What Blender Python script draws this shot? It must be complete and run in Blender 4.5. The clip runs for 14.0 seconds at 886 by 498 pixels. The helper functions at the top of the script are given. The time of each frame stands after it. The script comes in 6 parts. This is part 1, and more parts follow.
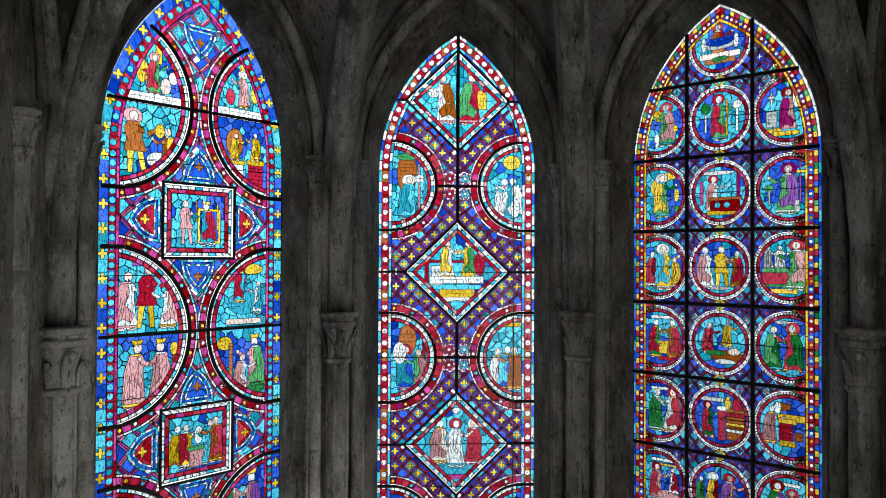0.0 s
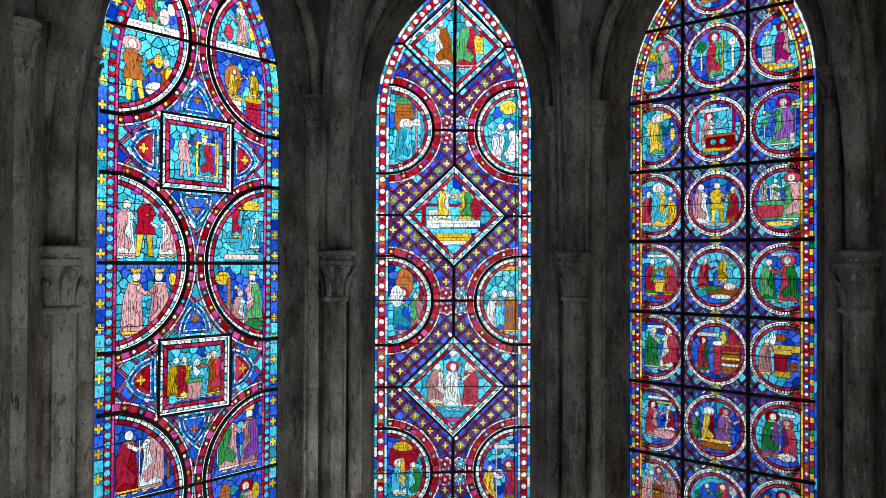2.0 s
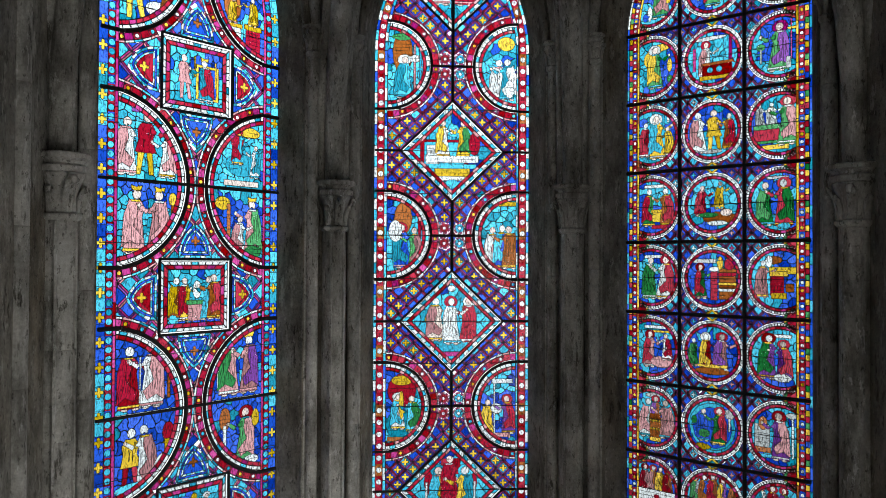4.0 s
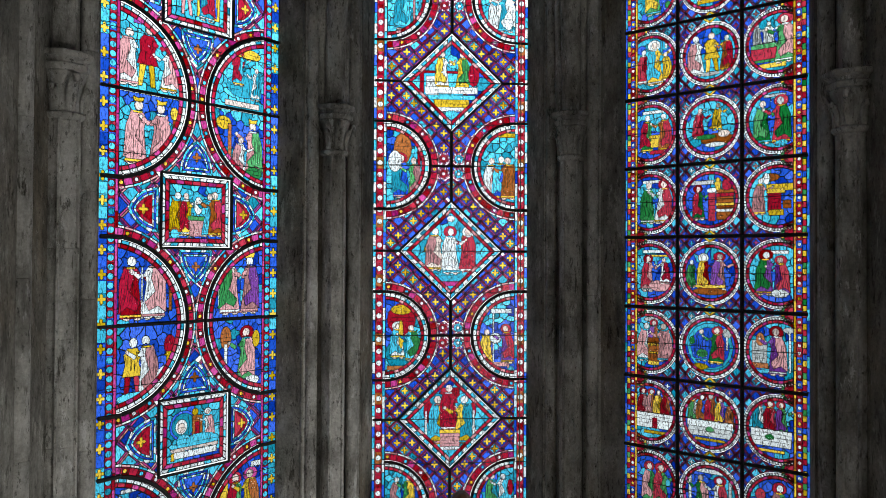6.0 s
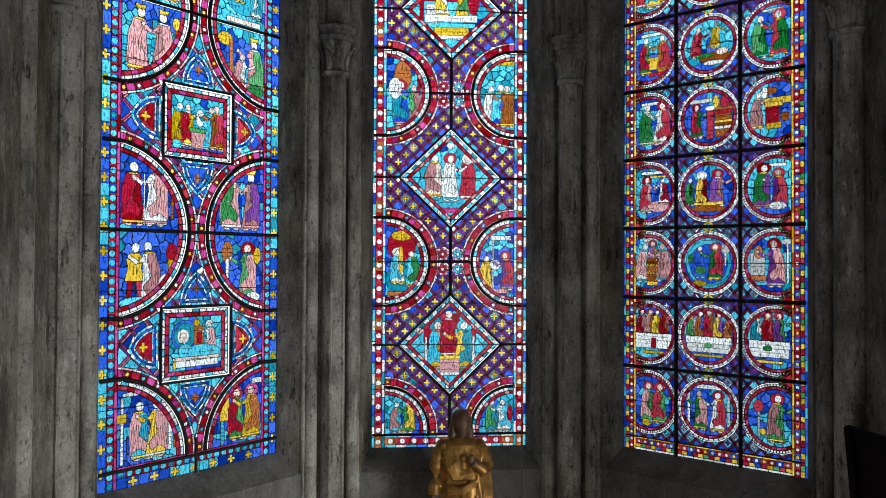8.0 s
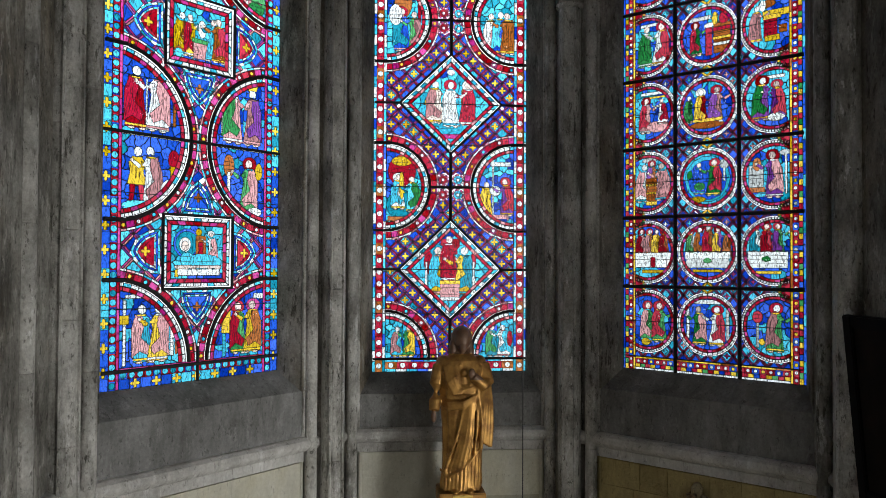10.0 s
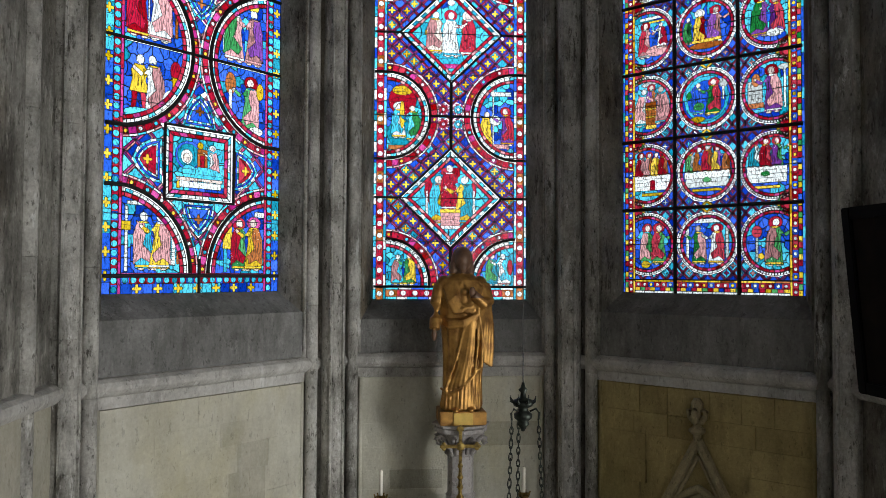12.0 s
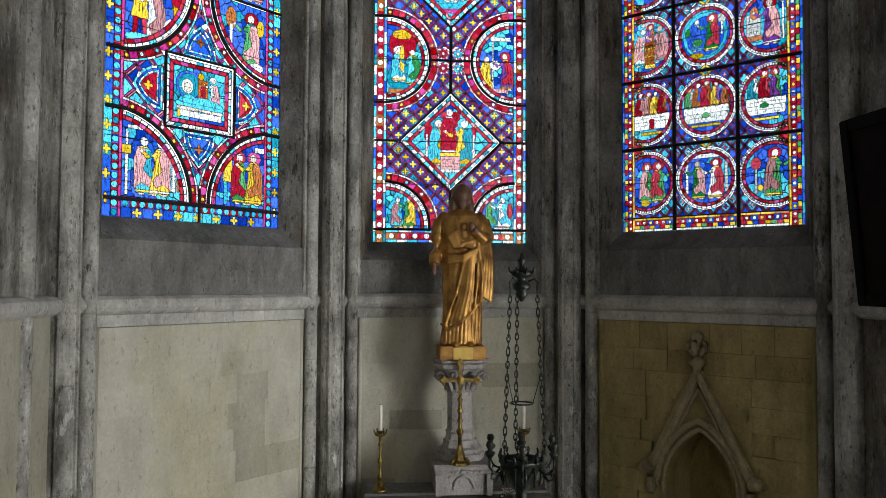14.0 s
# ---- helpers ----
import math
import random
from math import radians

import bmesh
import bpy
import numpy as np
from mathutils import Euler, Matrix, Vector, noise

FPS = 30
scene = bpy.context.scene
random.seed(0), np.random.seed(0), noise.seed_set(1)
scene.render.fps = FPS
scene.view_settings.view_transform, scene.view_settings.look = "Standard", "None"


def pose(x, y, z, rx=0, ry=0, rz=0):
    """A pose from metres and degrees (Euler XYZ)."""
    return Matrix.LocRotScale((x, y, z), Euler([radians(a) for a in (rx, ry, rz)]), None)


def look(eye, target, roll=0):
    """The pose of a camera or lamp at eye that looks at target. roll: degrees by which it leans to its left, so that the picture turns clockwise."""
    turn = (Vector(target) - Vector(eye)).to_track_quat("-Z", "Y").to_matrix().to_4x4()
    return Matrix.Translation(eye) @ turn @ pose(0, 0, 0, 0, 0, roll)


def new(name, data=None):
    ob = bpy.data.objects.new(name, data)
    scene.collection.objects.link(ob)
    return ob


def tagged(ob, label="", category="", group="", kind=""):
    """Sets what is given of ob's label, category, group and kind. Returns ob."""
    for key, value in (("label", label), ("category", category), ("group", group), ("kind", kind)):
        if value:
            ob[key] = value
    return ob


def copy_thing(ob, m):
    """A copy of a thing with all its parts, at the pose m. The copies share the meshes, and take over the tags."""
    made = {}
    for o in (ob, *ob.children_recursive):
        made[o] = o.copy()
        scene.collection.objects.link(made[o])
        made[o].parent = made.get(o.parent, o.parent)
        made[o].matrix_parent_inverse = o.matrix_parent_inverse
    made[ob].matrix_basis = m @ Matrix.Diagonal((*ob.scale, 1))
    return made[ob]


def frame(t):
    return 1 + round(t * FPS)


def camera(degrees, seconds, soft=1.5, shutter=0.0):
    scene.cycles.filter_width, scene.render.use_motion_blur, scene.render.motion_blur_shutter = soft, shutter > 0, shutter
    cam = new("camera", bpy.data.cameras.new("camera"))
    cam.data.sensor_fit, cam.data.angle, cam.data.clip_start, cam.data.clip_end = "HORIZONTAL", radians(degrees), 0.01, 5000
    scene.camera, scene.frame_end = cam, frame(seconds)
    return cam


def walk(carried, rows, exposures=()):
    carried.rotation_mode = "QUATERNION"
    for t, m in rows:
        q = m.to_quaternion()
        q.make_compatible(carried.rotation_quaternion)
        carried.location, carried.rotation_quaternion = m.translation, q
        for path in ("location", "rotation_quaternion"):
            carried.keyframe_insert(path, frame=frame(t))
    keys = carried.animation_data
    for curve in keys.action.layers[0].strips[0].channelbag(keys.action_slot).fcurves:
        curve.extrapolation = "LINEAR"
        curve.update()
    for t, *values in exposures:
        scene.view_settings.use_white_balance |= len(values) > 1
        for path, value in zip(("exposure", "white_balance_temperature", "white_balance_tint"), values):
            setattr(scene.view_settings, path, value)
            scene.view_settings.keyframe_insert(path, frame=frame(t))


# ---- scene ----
cam = camera(58.0, 14.0, 0.55)
PATH = [
    (0, -0.006, -0.658, 8.286, 4.05, 0.90),
    (0.5, -0.019, -0.661, 8.165, 4.21, 0.90),
    (1, -0.033, -0.664, 8.023, 4.37, 0.90),
    (1.5, -0.046, -0.669, 7.874, 4.51, 0.90),
    (2, -0.059, -0.674, 7.716, 4.65, 0.89),
    (2.5, -0.071, -0.680, 7.567, 4.78, 0.89),
    (3, -0.084, -0.686, 7.399, 4.90, 0.88),
    (5.5, -0.139, -0.722, 6.532, 5.39, 0.87),
    (6, -0.149, -0.729, 6.344, 5.46, 0.88),
    (6.5, -0.158, -0.736, 6.161, 5.53, 0.90),
    (7, -0.166, -0.743, 5.964, 5.59, 0.92),
    (7.5, -0.174, -0.750, 5.776, 5.64, 0.96),
    (8, -0.180, -0.756, 5.574, 5.69, 1.00),
    (10.5, -0.201, -0.779, 4.561, 5.82, 1.36),
    (11, -0.202, -0.781, 4.352, 5.82, 1.47),
    (11.5, -0.202, -0.783, 4.158, 5.82, 1.59),
    (12, -0.201, -0.783, 3.965, 5.82, 1.73),
    (12.5, -0.198, -0.782, 3.791, 5.81, 1.89),
    (13, -0.195, -0.779, 3.610, 5.79, 2.07),
    (13.5, -0.190, -0.776, 3.438, 5.77, 2.26),
    (14, -0.184, -0.770, 3.272, 5.74, 2.48),
]


def aim(x, y, z, right, up):
    a, b = radians(right), radians(up)
    return (x + math.sin(a) * math.cos(b), y + math.cos(a) * math.cos(b), z + math.sin(b))


walk(cam, [(t, look((x, y, z), aim(x, y, z, right, up), 0.3)) for t, x, y, z, right, up in PATH],
     [(0.0, 0.0), (3.0, -0.05), (6.0, -0.15), (8.0, -0.17), (10.5, 0.0), (12.5, 0.04), (14.0, 0.08)])

# ---- world and light ----
world = bpy.data.worlds.new("world")
scene.world = world
world.use_nodes = True
wn, wl = world.node_tree.nodes, world.node_tree.links
sky = wn.new("ShaderNodeTexSky")
sky.sky_type, sky.sun_disc = "NISHITA", False
sky.sun_elevation, sky.sun_rotation = radians(50), radians(200)
wl.new(sky.outputs[0], wn["Background"].inputs[0])
wn["Background"].inputs[1].default_value = 0.10


def area(name, eye, target, w, h, watts, colour):
    data = bpy.data.lights.new(name, "AREA")
    data.shape, data.size, data.size_y, data.energy, data.color = "RECTANGLE", w, h, watts, colour
    ob = new(name, data)
    ob.matrix_world = look(eye, target)
    return ob


# daylight from the right behind the camera, with no opening modelled
DAY = (1.0, 0.985, 0.945)
area("nave_light_east", (7.4, -0.9, 2.0), (-0.3, 6.0, 2.6), 2.4, 3.0, 670, (0.99, 0.99, 0.965))
# two unseen fill lamps, added to lift the upper walls and the vault
area("nave_light_rear", (4.0, -8.85, 5.4), (-0.4, 5.0, 6.0), 1.0, 5.5, 145, DAY)
area("nave_light_west", (-2.6, -8.85, 9.2), (0.6, 6.2, 10.2), 2.0, 4.0, 84, DAY)


# ---- materials ----
def material(name):
    m = bpy.data.materials.new(name)
    m.use_nodes = True
    nt = m.node_tree
    return m, nt.nodes, nt.links, nt.nodes["Principled BSDF"]


def ramp(n, l, source, stops):
    r = n.new("ShaderNodeValToRGB")
    while len(r.color_ramp.elements) < len(stops):
        r.color_ramp.elements.new(0.5)
    for e, (p, c) in zip(r.color_ramp.elements, stops):
        e.position, e.color = p, (*c, 1)
    l.new(source, r.inputs[0])
    return r.outputs[0]


def tex(n, l, kind, scale, detail=4.0, rough=0.55, stretch=(1, 1, 1)):
    tc, mp = n.new("ShaderNodeTexCoord"), n.new("ShaderNodeMapping")
    mp.inputs["Scale"].default_value = stretch
    geo = n.new("ShaderNodeNewGeometry")
    l.new(geo.outputs["Position"], mp.inputs[0])
    t = n.new(kind)
    t.inputs["Scale"].default_value = scale
    if "Detail" in t.inputs:
        t.inputs["Detail"].default_value = detail
    if "Roughness" in t.inputs:
        t.inputs["Roughness"].default_value = rough
    l.new(mp.outputs[0], t.inputs["Vector"])
    return t.outputs[0]


def mix(n, l, kind, fac, a, b):
    m = n.new("ShaderNodeMix")
    m.data_type, m.blend_type = "RGBA", kind
    for slot, v in ((0, fac), (6, a), (7, b)):
        if isinstance(v, (int, float)):
            m.inputs[slot].default_value = v
        elif isinstance(v, tuple):
            m.inputs[slot].default_value = (*v, 1)
        else:
            l.new(v, m.inputs[slot])
    return m.outputs[2]


def bump(n, l, b, height, strength, dist=0.01):
    bp = n.new("ShaderNodeBump")
    bp.inputs["Strength"].default_value, bp.inputs["Distance"].default_value = strength, dist
    l.new(height, bp.inputs["Height"])
    l.new(bp.outputs[0], b.inputs["Normal"])


def stone(name, light, dark, stain, streak=0.5, tone=0.35, patina=None, pale=0.0, fleck=0.8, grain=34.0, rough=0.9, cover=0.8):
    """Limestone: mottled tone, soot running down in streaks, flaked pale scars, dark flecks and cracks, fine grain and a tone of its own for each block."""
    m, n, l, b = material(name)
    big = ramp(n, l, tex(n, l, "ShaderNodeTexNoise", 1.6, 6, 0.6), [(0.30, dark), (0.68, light)])
    if patina:
        spread = ramp(n, l, tex(n, l, "ShaderNodeTexNoise", 0.9, 5, 0.6, (1.3, 1.0, 0.8)), [(0.48, (0, 0, 0)), (0.66, (cover, cover, cover))])
        big = mix(n, l, "MIX", spread, big, patina)
    runs = ramp(n, l, tex(n, l, "ShaderNodeTexNoise", 4.2, 7, 0.68, (1, 1, 0.30)), [(0.47, (0, 0, 0)), (0.66, (streak, streak, streak))])
    c = mix(n, l, "MIX", runs, big, stain)
    if pale:
        # flaked patches where the paler stone shows, broken up by fine grain
        scar = ramp(n, l, tex(n, l, "ShaderNodeTexNoise", 11.0, 9, 0.74, (1, 1, 0.34)), [(0.565, (0, 0, 0)), (0.61, (pale, pale, pale))])
        c = mix(n, l, "MIX", scar, c, tuple(min(0.8, v * 1.7) for v in light))
    fl = ramp(n, l, tex(n, l, "ShaderNodeTexNoise", 21.0, 6, 0.7, (1, 1, 0.42)), [(0.60, (1, 1, 1)), (0.66, (0.22, 0.21, 0.19))])
    c = mix(n, l, "MULTIPLY", fleck, c, fl)
    oi = n.new("ShaderNodeObjectInfo")
    own = ramp(n, l, oi.outputs["Random"], [(0.0, (0.58, 0.56, 0.52)), (0.10, (0.72, 0.70, 0.66)), (0.12, (0.92, 0.91, 0.89)), (1.0, (1.0, 1.0, 0.99))])
    c = mix(n, l, "MULTIPLY", tone, c, own)
    fine = tex(n, l, "ShaderNodeTexNoise", grain, 8, 0.75)
    c = mix(n, l, "OVERLAY", 0.3 + 0.6 * min(0.75, fleck), c, fine)
    if fleck > 0.55:
        # narrow black runs of soot, broken along their length
        soot = ramp(n, l, tex(n, l, "ShaderNodeTexNoise", 17.0, 7, 0.72, (1, 1, 0.22)), [(0.56, (1, 1, 1)), (0.62, (0.20, 0.19, 0.165))])
        where = ramp(n, l, tex(n, l, "ShaderNodeTexNoise", 2.6, 4, 0.6), [(0.45, (0, 0, 0)), (0.58, (0.85, 0.85, 0.85))])
        c = mix(n, l, "MULTIPLY", where, c, soot)
    # soot lodged in small pits and hairline cracks
    pits = ramp(n, l, tex(n, l, "ShaderNodeTexNoise", 26.0, 6, 0.7, (1, 1, 0.45)), [(0.36, (0.10, 0.095, 0.08)), (0.405, (1, 1, 1))])
    c = mix(n, l, "MULTIPLY", 0.25 + 0.5 * fleck, c, pits)
    clouds = ramp(n, l, tex(n, l, "ShaderNodeTexNoise", 3.6, 5, 0.65, (1, 1, 0.5)), [(0.36, (0.48, 0.47, 0.45)), (0.58, (1.08, 1.08, 1.07))])
    c = mix(n, l, "MULTIPLY", 0.25 + 0.75 * min(0.75, fleck), c, clouds)
    l.new(c, b.inputs["Base Color"])
    b.inputs["Roughness"].default_value = rough
    b.inputs["Specular IOR Level"].default_value = 0.2
    bump(n, l, b, fine, 0.7, 0.016)
    # a second, coarser relief of chipped and weathered edges
    worn = tex(n, l, "ShaderNodeTexNoise", 9.0, 9, 0.7, (1, 1, 0.55))
    coarse = n.new("ShaderNodeBump")
    coarse.inputs["Strength"].default_value, coarse.inputs["Distance"].default_value = 0.35 + 0.5 * min(0.75, fleck), 0.05
    l.new(worn, coarse.inputs["Height"])
    l.new(coarse.outputs[0], b.inputs["Normal"].links[0].from_node.inputs["Normal"])
    return m


def metal(name, colour, dark, rough, metallic=1.0, scale=25):
    m, n, l, b = material(name)
    v = tex(n, l, "ShaderNodeTexNoise", scale, 5)
    l.new(ramp(n, l, v, [(0.35, dark), (0.62, colour)]), b.inputs["Base Color"])
    b.inputs["Metallic"].default_value = metallic
    b.inputs["Roughness"].default_value = rough
    bump(n, l, b, v, 0.25, 0.004)
    return m


def painted(name, a, c, scale=20, rough=0.6, relief=0.2):
    m, n, l, b = material(name)
    v = tex(n, l, "ShaderNodeTexNoise", scale, 5)
    l.new(ramp(n, l, v, [(0.33, a), (0.67, c)]), b.inputs["Base Color"])
    b.inputs["Roughness"].default_value = rough
    bump(n, l, b, v, relief, 0.004)
    return m


def glass(name, colour, vary=0.35, trace_lines=0.22):
    """Coloured pot-metal glass, clear enough to see the sky through, uneven in depth of colour from piece to piece and within a piece."""
    m = bpy.data.materials.new(name)
    m.use_nodes = True
    n, l = m.node_tree.nodes, m.node_tree.links
    n.remove(n["Principled BSDF"])
    geo, oi = n.new("ShaderNodeNewGeometry"), n.new("ShaderNodeObjectInfo")
    add = n.new("ShaderNodeMath")
    add.operation = "ADD"
    l.new(geo.outputs["Random Per Island"], add.inputs[0])
    l.new(oi.outputs["Random"], add.inputs[1])
    fr = n.new("ShaderNodeMath")
    fr.operation = "FRACT"
    l.new(add.outputs[0], fr.inputs[0])
    deep = tuple(max(0.0, v * (1 - vary) - 0.03) for v in colour)
    pale = tuple(min(1.0, v * (1 + 0.5 * vary) + 0.10 * vary) for v in colour)
    c = ramp(n, l, fr.outputs[0], [(0.0, deep), (0.45, colour), (1.0, pale)])
    seeds = ramp(n, l, tex(n, l, "ShaderNodeTexNoise", 38.0, 4, 0.6), [(0.3, (0.55, 0.55, 0.58)), (0.62, (1, 1, 1))])
    c = mix(n, l, "MULTIPLY", 0.55, c, seeds)
    paint = ramp(n, l, tex(n, l, "ShaderNodeTexNoise", 70.0, 3, 0.6, (1, 1, 0.35)), [(0.39, (0.10, 0.08, 0.075)), (0.46, (1, 1, 1))])
    c = mix(n, l, "MULTIPLY", 0.6, c, paint)
    # brushed trace lines on the glass
    vor = n.new("ShaderNodeTexVoronoi")
    vor.feature = "DISTANCE_TO_EDGE"
    vor.inputs["Scale"].default_value = 15.0
    mp, pos = n.new("ShaderNodeMapping"), n.new("ShaderNodeNewGeometry")
    mp.inputs["Scale"].default_value = (1.25, 1.25, 0.6)
    l.new(pos.outputs["Position"], mp.inputs[0])
    l.new(mp.outputs[0], vor.inputs["Vector"])
    trace = ramp(n, l, vor.outputs[0], [(0.028, (0.12, 0.10, 0.10)), (0.060, (1, 1, 1))])
    c = mix(n, l, "MULTIPLY", trace_lines, c, trace)
    tr, gl, mx = n.new("ShaderNodeBsdfTransparent"), n.new("ShaderNodeBsdfGlossy"), n.new("ShaderNodeMixShader")
    l.new(c, tr.inputs[0])
    gl.inputs["Roughness"].default_value = 0.2
    mx.inputs[0].default_value = 0.03
    l.new(tr.outputs[0], mx.inputs[1])
    l.new(gl.outputs[0], mx.inputs[2])
    l.new(mx.outputs[0], n["Material Output"].inputs[0])
    return m


STONE_UP = stone("sooted limestone", (0.40, 0.39, 0.36), (0.20, 0.193, 0.174), (0.085, 0.08, 0.07), 0.85, 0.4, (0.22, 0.18, 0.125), 0.35, 0.7)
STONE_LOW = stone("pale limestone", (0.62, 0.61, 0.53), (0.55, 0.535, 0.45), (0.42, 0.395, 0.29), 0.28, 0.7, (0.55, 0.505, 0.30), 0.12, 0.05, cover=0.5)
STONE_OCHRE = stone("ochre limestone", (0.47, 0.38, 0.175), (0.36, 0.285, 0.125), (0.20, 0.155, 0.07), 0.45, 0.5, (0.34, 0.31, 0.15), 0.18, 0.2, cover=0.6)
STONE_NICHE = stone("rubbed buff limestone", (0.45, 0.385, 0.24), (0.34, 0.285, 0.165), (0.20, 0.175, 0.11), 0.4, 0.3, None, 0.3, 0.35)
STONE_TRIM = stone("dressed limestone", (0.64, 0.63, 0.60), (0.38, 0.372, 0.345), (0.14, 0.133, 0.118), 0.85, 0.14, None, 0.6)
STONE_STRING = stone("rubbed grey limestone", (0.62, 0.61, 0.585), (0.46, 0.45, 0.43), (0.24, 0.23, 0.21), 0.4, 0.3, None, 0.4, 0.35)
STONE_SILL = stone("slate-grey weathered stone", (0.27, 0.27, 0.265), (0.17, 0.17, 0.165), (0.09, 0.09, 0.085), 0.5, 0.3, None, 0.25, 0.4)
STONE_WHITE = stone("white altar stone", (0.45, 0.425, 0.42), (0.345, 0.325, 0.32), (0.24, 0.22, 0.21), 0.45, 0.2, None, 0.0, 0.5)
PLASTER = stone("vault plaster", (0.44, 0.42, 0.42), (0.34, 0.325, 0.325), (0.12, 0.11, 0.11), 0.4)
FLOOR = stone("worn floor stone", (0.34, 0.31, 0.26), (0.24, 0.22, 0.19), (0.15, 0.14, 0.12), 0.1)
IRON = painted("black iron bar", (0.003, 0.003, 0.004), (0.009, 0.008, 0.009), 40, 0.75)
LEAD = painted("dark lead came", (0.003, 0.003, 0.004), (0.010, 0.0095, 0.011), 60, 0.8)
TINTS = {
    "c": ("sky-blue glass", (0.07, 0.57, 0.80), 0.5), "b": ("cobalt glass", (0.02, 0.12, 0.74), 0.5), "r": ("ruby glass", (0.46, 0.010, 0.045), 0.35),
    "w": ("white glass", (0.86, 0.93, 0.95), 0.15), "y": ("yellow glass", (0.84, 0.58, 0.05), 0.35), "g": ("green glass", (0.06, 0.34, 0.11), 0.4),
    "p": ("purple glass", (0.27, 0.09, 0.44), 0.4), "k": ("pink glass", (0.70, 0.36, 0.38), 0.3), "o": ("amber glass", (0.46, 0.15, 0.035), 0.35),
    "m": ("magenta glass", (0.56, 0.06, 0.30), 0.35), "f": ("pale flesh glass", (0.86, 0.74, 0.68), 0.15),
}
GLASS = {k: glass(*v) for k, v in TINTS.items()}
GLASS_TINT = {k: (GLASS[k], TINTS[k][1]) for k in TINTS}


# ---- mesh helpers ----
def part(name, bm, mat, parent=None, label="", smooth=False):
    me = bpy.data.meshes.new(name)
    bmesh.ops.recalc_face_normals(bm, faces=bm.faces)
    bm.to_mesh(me)
    bm.free()
    me.materials.append(mat)
    if smooth:
        me.shade_smooth()
    ob = new(name, me)
    ob.parent = parent
    if label:
        tagged(ob, label)
    return ob


def raw(name, verts, faces, mats, parent=None, label="", slots=None):
    me = bpy.data.meshes.new(name)
    me.from_pydata(verts, [], faces)
    for m in mats:
        me.materials.append(m)
    if slots:
        me.polygons.foreach_set("material_index", slots)
    ob = new(name, me)
    ob.parent = parent
    if label:
        tagged(ob, label)
    return ob


def thing(name, label, category, group="", kind="", at=None):
    ob = new(name)
    if at is not None:
        ob.matrix_world = at
    return tagged(ob, label, category, group, kind)


def box(bm, x0, x1, y0, y1, z0, z1, bevel=0.0):
    vs = [bm.verts.new((x, y, z)) for x in (x0, x1) for y in (y0, y1) for z in (z0, z1)]
    fs = [bm.faces.new([vs[i] for i in f]) for f in ((0, 1, 3, 2), (4, 6, 7, 5), (0, 4, 5, 1), (2, 3, 7, 6), (0, 2, 6, 4), (1, 5, 7, 3))]
    if bevel:
        es = list({e for f in fs for e in f.edges})
        bmesh.ops.bevel(bm, geom=es, offset=bevel, segments=2, affect="EDGES")
    return bm


def lathe(bm, profile, seg=20, centre=(0, 0), squash=1.0, wave=None):
    """A turned body from (radius, z) pairs; closed at both ends."""
    rings = []
    for r, z in profile:
        ring = []
        for i in range(seg):
            a = 2 * math.pi * i / seg
            k = r * (1 + (wave(a, z) if wave else 0))
            ring.append(bm.verts.new((centre[0] + k * math.cos(a), centre[1] + k * squash * math.sin(a), z)))
        rings.append(ring)
    for a, b in zip(rings, rings[1:]):
        for i in range(seg):
            j = (i + 1) % seg
            bm.faces.new((a[i], a[j], b[j], b[i]))
    bm.faces.new(rings[0][::-1])
    bm.faces.new(rings[-1])
    return bm


def sweep(bm, path, radius, seg=8, closed=False, flat=1.0, up=(0, 0, 1)):
    """A round bar along a path."""
    pts = [Vector(p) for p in path]
    n = len(pts)
    rings = []
    for i, p in enumerate(pts):
        a = pts[(i - 1) % n] if closed or i else p
        b = pts[(i + 1) % n] if closed or i < n - 1 else p
        d = (b - a).normalized()
        u = Vector(up) if abs(d.dot(Vector(up))) < 0.95 else Vector((0.3, 1, 0))
        s = d.cross(u).normalized()
        v = s.cross(d)
        r = radius(i / max(1, n - 1)) if callable(radius) else radius
        rings.append([bm.verts.new(p + s * (r * math.cos(k * 2 * math.pi / seg)) + v * (r * flat * math.sin(k * 2 * math.pi / seg))) for k in range(seg)])
    for i in range(n if closed else n - 1):
        a, b = rings[i], rings[(i + 1) % n]
        for k in range(seg):
            j = (k + 1) % seg
            bm.faces.new((a[k], a[j], b[j], b[k]))
    if not closed:
        bm.faces.new(rings[0][::-1])
        bm.faces.new(rings[-1])
    return bm


def extrude_profile(bm, profile, frames):
    """Sweeps a profile of (n, z) pairs through frames (origin, n-direction) in plan."""
    rows = []
    for (ox, oy), (nx, ny) in frames:
        rows.append([bm.verts.new((ox + nx * p, oy + ny * p, z)) for p, z in profile])
    for a, b in zip(rows, rows[1:]):
        for i in range(len(profile) - 1):
            bm.faces.new((a[i], a[i + 1], b[i + 1], b[i]))
    bm.faces.new(rows[0])
    bm.faces.new(rows[-1][::-1])
    return bm


# ---- plan ----
CX = 0.70                      # axis of the chapel
FACE = 0.22                    # wall face in front of the glass
TOP = 12.6


def wall_frame(x, y, degrees):
    """Local u along the wall (to the right), -y into the chapel, z up."""
    return pose(x, y, 0, 0, 0, degrees)


